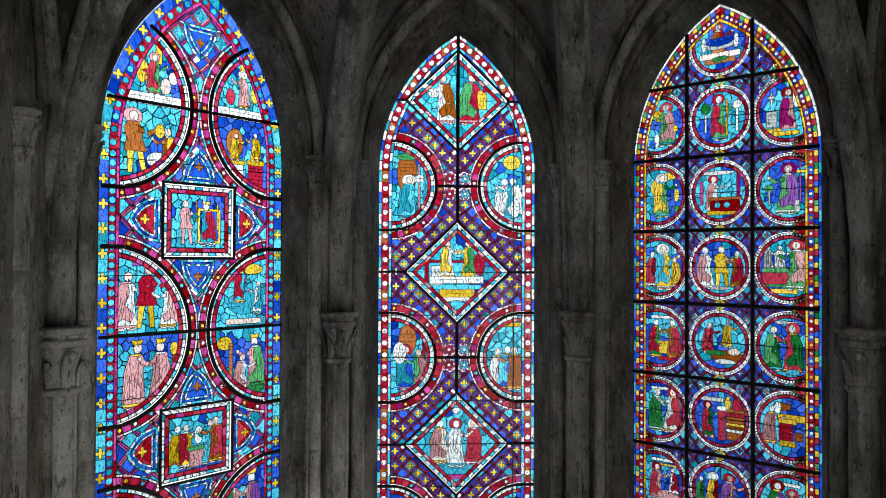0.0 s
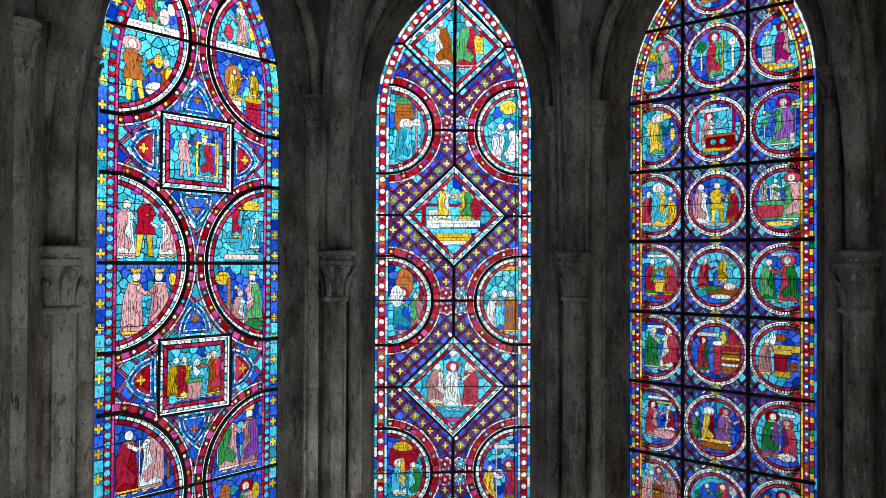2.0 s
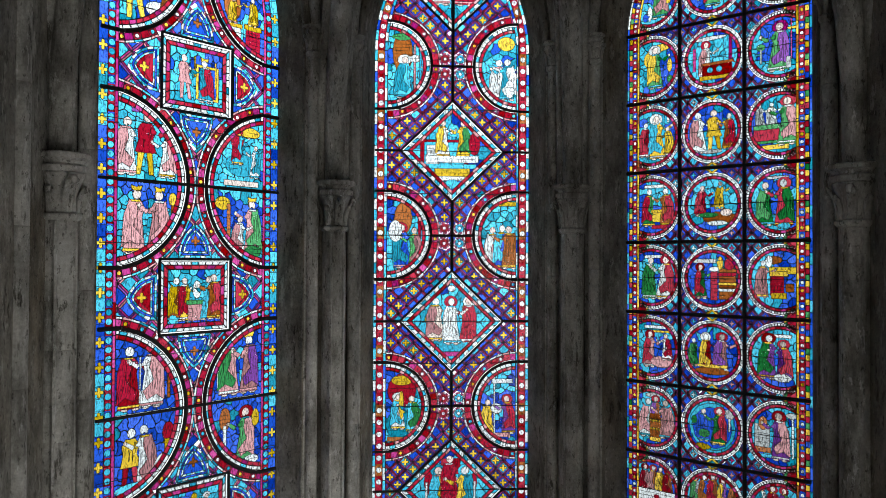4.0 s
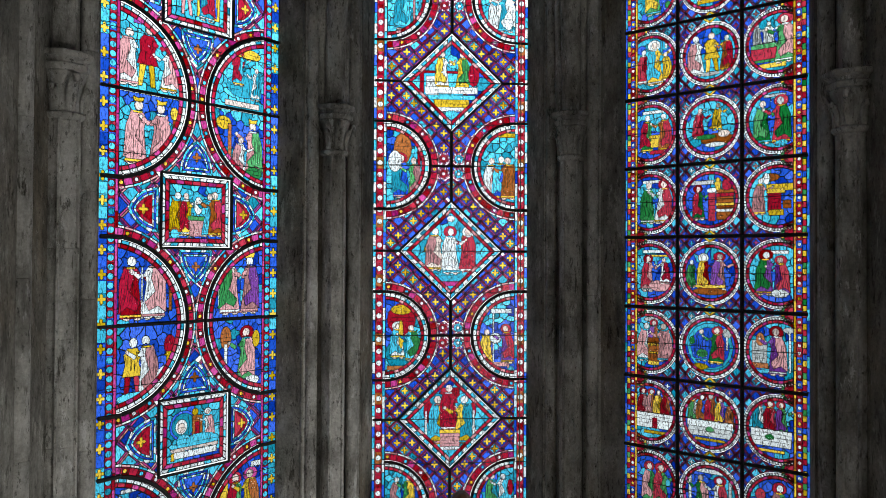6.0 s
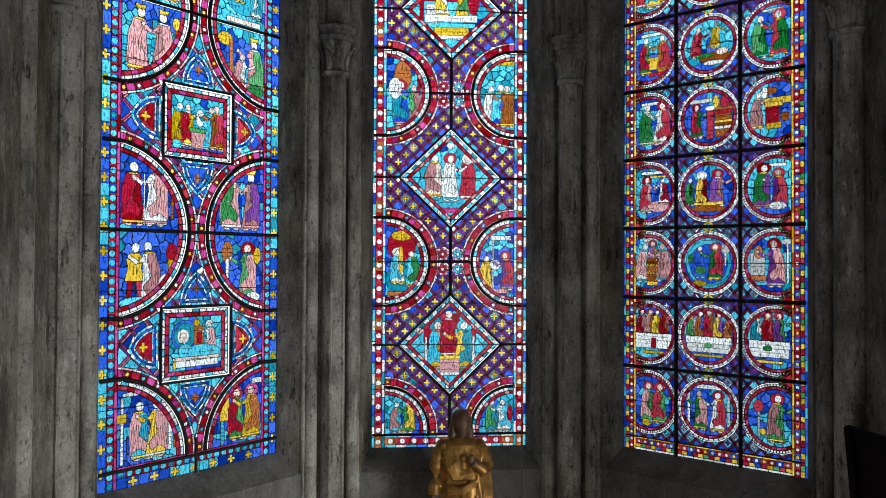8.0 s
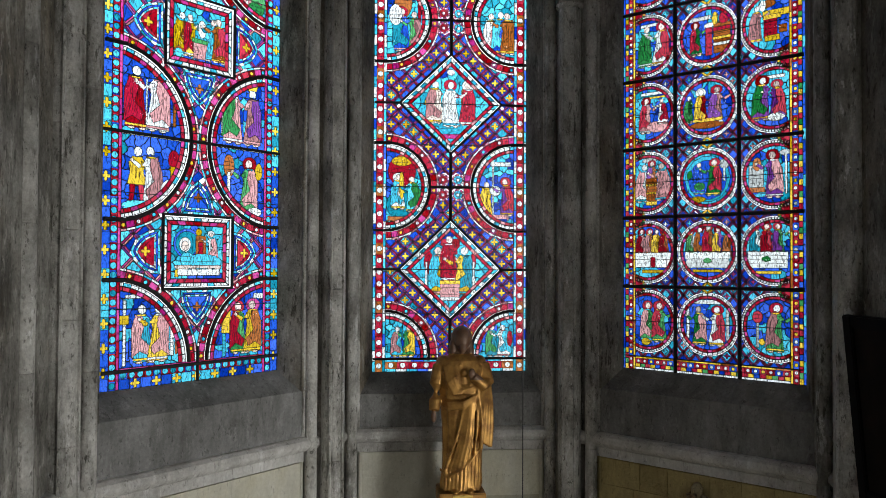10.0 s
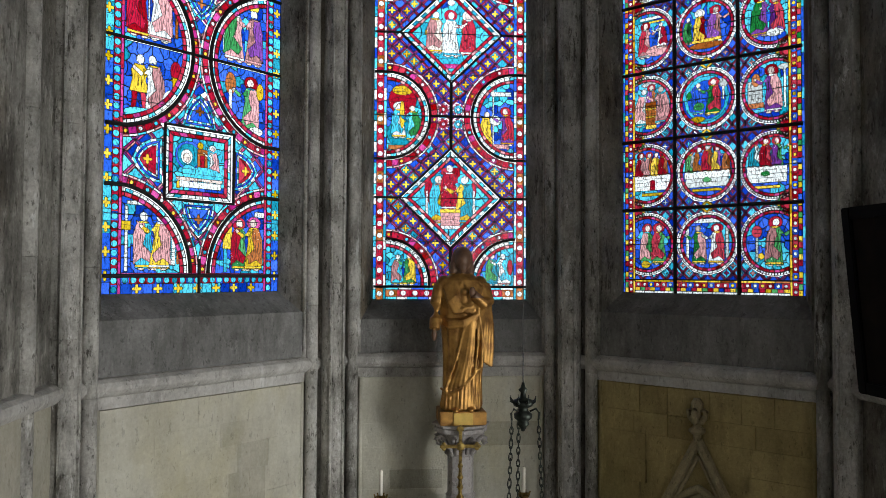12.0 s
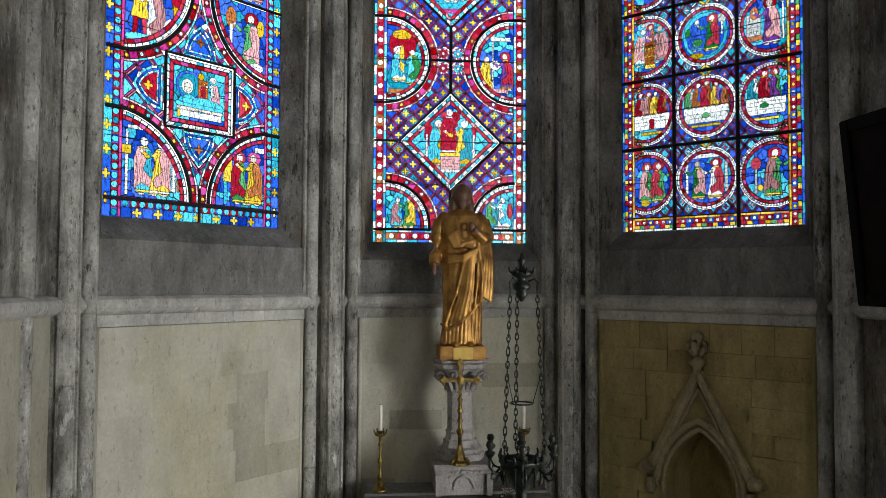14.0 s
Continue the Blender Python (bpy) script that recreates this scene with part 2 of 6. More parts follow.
# frame of the wall, sill, spring and apex of the glass, half its width, and place of the flanking colonnettes
WALLS = {
    "centre": (wall_frame(0.709, 7.417, 0.0), 3.692, 9.20, 10.60, 0.795, 0.995),
    "left": (wall_frame(-1.600, 6.259, 46.4), 3.785, 9.15, 10.67, 0.884, 1.09),
    "right": (wall_frame(2.952, 6.252, -47.5), 3.785, 9.22, 10.60, 0.858, 1.07),
}
SHAFTS = {"left_outer": (-2.335, 5.22), "left": (-0.46, 6.92), "right": (1.85, 6.97), "right_outer": (3.555, 5.05)}


def arch_side(half, spring, apex, steps=14):
    """Points of the right flank of a pointed arch from its spring to its apex."""
    h = apex - spring
    r = (half * half + h * h) / (2 * half)
    cx = half - r
    a1 = math.atan2(h, -cx)
    return [(cx + r * math.cos(a1 * i / steps), spring + r * math.sin(a1 * i / steps)) for i in range(steps + 1)]


def outline(half, base, spring, apex, steps=14):
    """Right flank from the sill up to the apex."""
    return [(half, base + (spring - base) * i / 6) for i in range(6)] + arch_side(half, spring, apex, steps)


# ---- the large structure ----


def window_wall(name, label, m, sill, SPRING, APEX, HALF, edge):
    """An outer wall with a splayed lancet opening; the face lies FACE in front of the glass."""
    root = thing(name, label, "wall", kind="structure", at=m)
    half_wall = edge + 0.20
    inner = outline(HALF, sill, SPRING, APEX)
    outer = outline(HALF + 0.115, sill - 0.19, SPRING, APEX + 0.10)
    bm = bmesh.new()
    for s in (1, -1):
        a = [bm.verts.new((s * u, 0.0, z)) for u, z in inner]
        b = [bm.verts.new((s * u, -FACE, z)) for u, z in outer]
        c = [bm.verts.new((s * half_wall, -FACE, z)) for u, z in outer]
        d = [bm.verts.new((s * (half_wall + 0.25), 0.30, z)) for u, z in outer]
        for i in range(len(a) - 1):
            bm.faces.new((a[i], a[i + 1], b[i + 1], b[i]))
            bm.faces.new((b[i], b[i + 1], c[i + 1], c[i]))
        t = [bm.verts.new(v) for v in ((0, -FACE, TOP), (s * half_wall, -FACE, TOP))]
        bm.faces.new((b[-1], t[0], t[1], c[-1]))
        # outer side of the wall
        e = [bm.verts.new((s * u, 0.30, z)) for u, z in outline(HALF + 0.28, sill - 0.1, SPRING, APEX + 0.3)]
        for i in range(len(a) - 1):
            bm.faces.new((e[i], e[i + 1], a[i + 1], a[i]))
            bm.faces.new((d[i], d[i + 1], e[i + 1], e[i]))
        t2 = [bm.verts.new(v) for v in ((0, 0.30, TOP), (s * (half_wall + 0.25), 0.30, TOP))]
        bm.faces.new((e[-1], t2[0], t2[1], d[-1]))
    part("wall_face", bm, STONE_UP, root)
    # sloping sill and the plain course under it
    bm = bmesh.new()
    vs = [bm.verts.new(v) for v in ((-HALF - 0.28, 0.30, sill - 0.1), (HALF + 0.28, 0.30, sill - 0.1), (HALF, 0, sill), (-HALF, 0, sill),
                                    (-HALF - 0.115, -FACE, sill - 0.19), (HALF + 0.115, -FACE, sill - 0.19))]
    bm.faces.new((vs[0], vs[1], vs[2], vs[3]))
    bm.faces.new((vs[3], vs[2], vs[5], vs[4]))
    part("sloping_sill", bm, STONE_SILL, root, "dark grey sloping window sill")
    bm = box(bmesh.new(), -half_wall, half_wall, -FACE, 0.3, 3.16, sill - 0.19)
    part("sill_course", bm, STONE_SILL, root, "dark grey stone course under the sill")
    bm = box(bmesh.new(), -half_wall, half_wall, -FACE + 0.03, 0.3, 0.0, 3.03)
    if name == "wall_right":
        bm.free()
        bm = bmesh.new()
        box(bm, -half_wall, -0.345, -FACE + 0.03, 0.3, 0.0, 3.03)
        box(bm, 0.38, half_wall, -FACE + 0.03, 0.3, 0.0, 3.03)
        box(bm, -0.345, 0.38, -FACE + 0.03, 0.3, 2.02, 3.03)
        box(bm, -0.345, 0.38, -FACE + 0.03, 0.3, 0.0, 0.95)
        box(bm, -0.45, 0.45, 0.32, 0.45, 0.8, 2.1)
        box(bm, -0.45, -0.33, 0.30, 0.40, 0.8, 2.1)
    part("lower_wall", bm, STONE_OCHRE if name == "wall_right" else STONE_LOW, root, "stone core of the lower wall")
    return root


ROOTS = {}
ROOTS["centre"] = window_wall("wall_centre", "sooted limestone wall with a lancet opening behind the altar", *WALLS["centre"])
ROOTS["left"] = window_wall("wall_left", "sooted limestone wall with a tall lancet opening", *WALLS["left"])
ROOTS["right"] = window_wall("wall_right", "dark limestone wall with lancet opening above a piscina", *WALLS["right"])


def plain_wall(name, a, b, z0, z1, mat, label, thick=0.3):
    bm = bmesh.new()
    d = Vector((b[0] - a[0], b[1] - a[1], 0))
    box(bm, 0, d.length, 0, thick, z0, z1)
    ob = part(name, bm, mat)
    ob.matrix_world = pose(a[0], a[1], 0, 0, 0, math.degrees(math.atan2(d.y, d.x)))
    return tagged(ob, label, "wall", kind="structure")


plain_wall("wall_left_return", (-2.46, 2.2), (-2.36, 5.45), 0, TOP, STONE_UP, "sooted limestone return wall of the chapel")
plain_wall("wall_right_return", (3.57, 5.22), (3.62, 3.8), 0, TOP, STONE_UP, "dark limestone return wall of the chapel")
plain_wall("wall_left_front", (-7.0, 2.2), (-2.46, 2.2), 0, TOP, STONE_UP, "limestone wall beside the chapel mouth")
plain_wall("wall_right_front", (3.62, 3.8), (8.0, 3.8), 0, TOP, STONE_UP, "limestone wall beside the chapel mouth")
plain_wall("wall_nave_west", (-7.0, -9.0), (-7.0, 2.2), 0, TOP, STONE_UP, "limestone nave wall behind the viewer")
plain_wall("wall_nave_east", (8.0, 3.8), (8.0, -9.0), 0, TOP, STONE_UP, "limestone aisle wall behind the viewer")
# added out of view: its lower edge cuts the east lamp's light above
plain_wall("wall_arcade", (4.6, 3.8), (4.6, -9.0), 3.5, TOP, STONE_UP, "unseen limestone wall added to block the side light from the upper chapel, open below")
plain_wall("wall_nave_rear", (8.0, -9.0), (-7.0, -9.0), 0, TOP, STONE_UP, "limestone nave wall behind the viewer")
for x, y in SHAFTS.values():
    d = Vector((x - CX, y - 4.4)).normalized()
    bm = lathe(bmesh.new(), [(0.30, 0.0), (0.30, TOP)], 8, (x + 0.375 * d.x, y + 0.375 * d.y))
    lathe(bm, [(0.185, 0.0), (0.185, TOP - 0.01)], 16, (x + 0.19 * d.x, y + 0.19 * d.y))
    tagged(part("wall_pier_core", bm, STONE_UP), "rough masonry core of a corner pier", "wall", kind="structure")
bm = box(bmesh.new(), -7.5, 8.5, -9.5, 8.6, -0.2, 0.0)
tagged(part("floor", bm, FLOOR), "worn grey stone church floor", "floor", kind="structure")
bm = box(bmesh.new(), -7.5, 8.5, -9.5, 8.6, TOP, TOP + 0.3)
tagged(part("ceiling", bm, PLASTER), "shadowed grey vault plaster", "ceiling", kind="structure")
bm = bmesh.new()
for i in range(25):
    a = radians(-30 + 240 * i / 24)
    for z in (-90, 160):
        bm.verts.new((CX + 120 * math.cos(a), 4 + 120 * math.sin(a), z))
bm.verts.ensure_lookup_table()
for i in range(24):
    bm.faces.new([bm.verts[k] for k in (2 * i, 2 * i + 2, 2 * i + 3, 2 * i + 1)])
SKYM, n_, l_, b_ = material("overcast sky")
b_.inputs["Base Color"].default_value = (0, 0, 0, 1)
b_.inputs["Emission Color"].default_value = (0.93, 0.98, 1.0, 1)
# an overcast sky grows brighter from the horizon upwards
geo_, sep_, rng_ = n_.new("ShaderNodeNewGeometry"), n_.new("ShaderNodeSeparateXYZ"), n_.new("ShaderNodeMapRange")
l_.new(geo_.outputs["Position"], sep_.inputs[0])
l_.new(sep_.outputs["Z"], rng_.inputs["Value"])
for slot, v in (("From Min", -40.0), ("From Max", 50.0), ("To Min", 1.0), ("To Max", 1.88)):
    rng_.inputs[slot].default_value = v
l_.new(rng_.outputs["Result"], b_.inputs["Emission Strength"])
tagged(part("backdrop", bm, SKYM), "bright overcast sky outside the windows", "sky", kind="structure")


# ---- stained glass ----
def clip(poly, nx, ny, d):
    """The part of a convex polygon where nx*x + ny*y <= d."""
    out = []
    for i in range(len(poly)):
        a, b = poly[i - 1], poly[i]
        fa, fb = nx * a[0] + ny * a[1] - d, nx * b[0] + ny * b[1] - d
        if (fa <= 0) != (fb <= 0):
            t = fa / (fa - fb)
            out.append((a[0] + t * (b[0] - a[0]), a[1] + t * (b[1] - a[1])))
        if fb <= 0:
            out.append(b)
    return out


def area_of(p):
    return 0.5 * sum(p[i - 1][0] * p[i][1] - p[i][0] * p[i - 1][1] for i in range(len(p)))


def tidy(p):
    out = []
    for v in p:
        if not out or math.dist(v, out[-1]) > 0.0015:
            out.append(v)
    while len(out) > 2 and math.dist(out[0], out[-1]) <= 0.0015:
        out.pop()
    return out


class Sheet:
    """Collects glass faces by colour and the lead strips round them."""

    def __init__(self):
        self.glass, self.lead_v, self.lead_f = [], [], []

    def lead(self, poly, w, open_edges=()):
        n = len(poly)
        cx, cy = sum(p[0] for p in poly) / n, sum(p[1] for p in poly) / n
        base = len(self.lead_v)
        inner = []
        for i in range(n):
            a, b, c = poly[i - 1], poly[i], poly[(i + 1) % n]
            d1, d2 = Vector((b[0] - a[0], b[1] - a[1])), Vector((c[0] - b[0], c[1] - b[1]))
            if d1.length < 1e-6 or d2.length < 1e-6:
                inner.append(b)
                continue
            d1.normalize(), d2.normalize()
            n1, n2 = Vector((-d1.y, d1.x)), Vector((-d2.y, d2.x))
            m = n1 + n2
            if m.length < 1e-4:
                m = n1
            m.normalize()
            k = min(w / max(0.35, m.dot(n1)), 0.6 * math.dist(b, (cx, cy)))
            inner.append((b[0] + m.x * k, b[1] + m.y * k))
        self.lead_v += [(u, -0.007, z) for u, z in poly] + [(u, -0.0015, z) for u, z in inner]
        self.lead_f += [(base + i, base + (i + 1) % n, base + n + (i + 1) % n, base + n + i) for i in range(n) if i not in open_edges]

    def line(self, a, b, w):
        """A painted fold line across a pane."""
        d = Vector((b[0] - a[0], b[1] - a[1]))
        if d.length < 0.004:
            return
        d.normalize()
        base = len(self.lead_v)
        self.lead_v += [(p[0] - k * d.y * w, -0.002, p[1] + k * d.x * w) for p, k in ((a, -1), (b, -1), (b, 1), (a, 1))]
        self.lead_f.append((base, base + 1, base + 2, base + 3))

    def piece(self, poly, colour, w=0.004):
        poly = tidy(poly)
        if len(poly) < 3:
            return
        s = area_of(poly)
        if abs(s) < 2e-5:
            return
        if s < 0:
            poly = poly[::-1]
        self.glass.append(([poly], colour))
        self.lead(poly, w)

    def pad(self, poly, centre, r, inside, outside, w=0.003, sides=8):
        """A convex pane with a round or lozenge-shaped bead of another colour let into it."""
        poly = tidy(poly)
        if len(poly) < 3:
            return
        if area_of(poly) < 0:
            poly = poly[::-1]
        n = len(poly)
        for i in range(n):
            a, b = poly[i], poly[(i + 1) % n]
            e = math.dist(a, b)
            if e < 1e-6 or ((b[0] - a[0]) * (centre[1] - a[1]) - (b[1] - a[1]) * (centre[0] - a[0])) / e < r * (0.84 if sides == 4 else 1.05):
                return self.piece(poly, outside, w)
        # sides 4: a flower of four round lobes
        radii = [r * q for q in (1.0, 0.80, 0.42, 0.80)] * 4 if sides == 4 else [r] * sides
        sides = len(radii)
        disc = [(centre[0] + radii[i] * math.cos(2 * math.pi * i / sides), centre[1] + radii[i] * math.sin(2 * math.pi * i / sides)) for i in range(sides)]
        self.piece(disc, inside, w)
        for i in range(n):
            a, b = poly[i], poly[(i + 1) % n]
            ia = min(range(sides), key=lambda k: math.dist(disc[k], a))
            ib = min(range(sides), key=lambda k: math.dist(disc[k], b))
            strip, k = [disc[ia]], ia
            while k != ib:
                k = (k + 1) % sides
                strip.append(disc[k])
            self.piece([a, b] + strip[::-1], outside, w * 0.55)


def circle(cx, cy, r, n=40):
    return [(cx + r * math.cos(2 * math.pi * i / n), cy + r * math.sin(2 * math.pi * i / n)) for i in range(n)]


def inset(poly, d):
    """A convex polygon moved in by d on all its sides."""
    out = poly
    for i in range(len(poly)):
        a, b = poly[i - 1], poly[i]
        e = math.dist(a, b)
        nx, ny = (b[1] - a[1]) / e, -(b[0] - a[0]) / e
        out = clip(out, nx, ny, nx * a[0] + ny * a[1] - d)
    return out


def inside_of(region, poly):
    """A polygon cut to a convex region."""
    for i in range(len(region)):
        a, b = region[i - 1], region[i]
        e = math.dist(a, b)
        if e < 1e-6:
            continue
        nx, ny = (b[1] - a[1]) / e, -(b[0] - a[0]) / e
        d = nx * a[0] + ny * a[1]
        if any(nx * p[0] + ny * p[1] > d for p in poly):
            poly = clip(poly, nx, ny, d)
            if len(poly) < 3:
                return []
    return poly


def outside_of(shape, poly):
    """A small convex polygon cut back to the outside of a convex shape, along the side that it lies nearest to."""
    n = len(poly)
    c = (sum(p[0] for p in poly) / n, sum(p[1] for p in poly) / n)
    best = None
    for i in range(len(shape)):
        a, b = shape[i - 1], shape[i]
        e = math.dist(a, b)
        nx, ny = (b[1] - a[1]) / e, -(b[0] - a[0]) / e
        gap = nx * (c[0] - a[0]) + ny * (c[1] - a[1])
        if best is None or gap > best[0]:
            best = (gap, nx, ny, nx * a[0] + ny * a[1])
    _, nx, ny, d = best
    return clip(poly, -nx, -ny, -d)


def band(sheet, shape, d0, d1, step, colours, region, w=0.0048, bead=None):
    """Short panes in a row along a convex shape, between the insets d0 and d1."""
    n = len(shape)
    pts = []
    for i in range(n):
        a, b, c = shape[i - 1], shape[i], shape[(i + 1) % n]
        v1, v2 = Vector((b[0] - a[0], b[1] - a[1])).normalized(), Vector((c[0] - b[0], c[1] - b[1])).normalized()
        m = (Vector((-v1.y, v1.x)) + Vector((-v2.y, v2.x))).normalized()
        k = 1 / max(0.3, m.dot(Vector((-v1.y, v1.x))))
        pts.append((b, m * k))
    run, k = 0.0, 0
    for i in range(n):
        (a, ma), (b, mb) = pts[i], pts[(i + 1) % n]
        e = math.dist(a, b)
        parts = max(1, round(e / step))
        for j in range(parts):
            q = []
            for t, d in ((j / parts, d0), ((j + 1) / parts, d0), ((j + 1) / parts, d1), (j / parts, d1)):
                p = Vector(a).lerp(Vector(b), t) + ma.lerp(mb, t) * d
                q.append((p.x, p.y))
            col = colours[k % len(colours)]
            k += 1
            q = inside_of(region, q)
            if len(q) < 3:
                continue
            if bead and k % bead[2] == 0:
                c = (sum(p[0] for p in q) / len(q), sum(p[1] for p in q) / len(q))
                sheet.pad(q, c, bead[0], bead[1][k // bead[2] % len(bead[1])], col, w)
            else:
                sheet.piece(q, col, w)


def clip_marked(poly, nx, ny, d, mark):
    """As clip(), for corners (x, y, mark of the side that starts there)."""
    out = []
    n = len(poly)
    for i in range(n):
        a, b = poly[i], poly[(i + 1) % n]
        fa, fb = nx * a[0] + ny * a[1] - d, nx * b[0] + ny * b[1] - d
        if fa <= 0:
            out.append(a)
        if (fa <= 0) != (fb <= 0):
            t = fa / (fa - fb)
            out.append((a[0] + t * (b[0] - a[0]), a[1] + t * (b[1] - a[1]), mark if fa <= 0 else a[2]))
    return out


def within(x, z, poly):
    hit, n = False, len(poly)
    for i in range(n):
        (x0, z0), (x1, z1) = poly[i - 1], poly[i]
        if (z0 > z) != (z1 > z) and x < x0 + (x1 - x0) * (z - z0) / (z1 - z0):
            hit = not hit
    return hit


def oval(cx, cz, rx, rz, n=12):
    return [(cx + rx * math.cos(2 * math.pi * i / n), cz + rz * math.sin(2 * math.pi * i / n)) for i in range(n)]


ROBE = ((-0.15, 0.03), (-0.135, 0.30), (-0.10, 0.55), (-0.125, 0.70), (-0.07, 0.80), (0.07, 0.80), (0.125, 0.70), (0.10, 0.55), (0.13, 0.30), (0.17, 0.03))
CLOAK = ((-0.17, 0.10), (-0.155, 0.58), (-0.09, 0.80), (0.01, 0.80), (0.035, 0.62), (-0.02, 0.42), (0.12, 0.26), (0.07, 0.13), (-0.05, 0.20))
TUNIC = ((-0.14, 0.36), (-0.10, 0.55), (-0.125, 0.70), (-0.07, 0.80), (0.07, 0.80), (0.125, 0.70), (0.10, 0.55), (0.16, 0.36))
LEGS = (((-0.11, 0.03), (-0.10, 0.38), (-0.01, 0.38), (-0.05, 0.03)), ((0.07, 0.03), (0.02, 0.38), (0.10, 0.38), (0.14, 0.03)))
ARM = ((0.06, 0.74), (0.11, 0.72), (0.20, 0.60), (0.29, 0.68), (0.27, 0.73), (0.19, 0.68), (0.12, 0.64), (0.06, 0.64))


def robed(words, x0, z0, w, h, rng):
    """Pieces of one standing shape: 'place.height.colours.marks@base', in hundredths of the medallion."""
    words, _, base = words.partition("@")
    bits = (words + "..").split(".")
    size = 0.0100 * float(bits[1]) * min(h, 1.45 * w)
    ox, oz = x0 + 0.01 * float(bits[0]) * w, z0 + 0.01 * float(base or 4) * h
    cloak, robe, marks = bits[2][0], bits[2][1], bits[3]
    s = -1 if "<" in marks else 1
    lean, girth = rng.uniform(-0.07, 0.07), rng.uniform(1.05, 1.3)

    def at(pts, s=s):
        return [(ox + (s * u * girth + lean * v) * size, oz + v * size) for u, v in pts]

    out = []
    halo = marks.strip("<>t")
    if halo and halo != "y":
        out.append((at(oval(0, 0.885, 0.125, 0.125, 14)), halo))
    if "t" in marks:
        out += [(at(leg), robe) for leg in LEGS] + [(at(TUNIC), cloak)]
        robe = cloak
    else:
        for u in (-0.08, 0.07):
            out.append((at(oval(u + 0.02, 0.02, 0.05, 0.024, 8)), "f"))
        out += [(at(ROBE), robe), (at(CLOAK), cloak)]
    out.append((at(ARM), robe))
    out.append((at(oval(0.30, 0.725, 0.028, 0.036, 8)), "f"))
    out.append((at(oval(0.012, 0.885, 0.062, 0.078, 12)), rng.choice("fffw")))
    if halo == "y":
        out.append((at(((-0.06, 0.945), (0.065, 0.945), (0.085, 1.02), (0.0, 0.995), (-0.08, 1.02))), "y"))
    if "t" not in marks:
        trim = rng.choice("ywcyk")
        out.append((at(((-0.15, 0.045), (0.165, 0.045), (0.16, 0.085), (-0.145, 0.085))), trim))
        out.append((at(((-0.05, 0.775), (0.05, 0.775), (0.07, 0.81), (-0.07, 0.81))), trim))
    folds = []
    for u in (-0.125, -0.095, -0.065, -0.035, -0.005, 0.025, 0.055, 0.085, 0.115):
        top, end, bend = rng.uniform(0.5, 0.74), rng.uniform(0.05, 0.3), rng.uniform(-0.03, 0.03)
        if "t" in marks:
            end += 0.36
        folds.append(at([(u * (1.25 - 0.4 * v) + bend * math.sin(9 * v), v) for v in (top + (end - top) * k / 5 for k in range(6))]))
    return out, folds


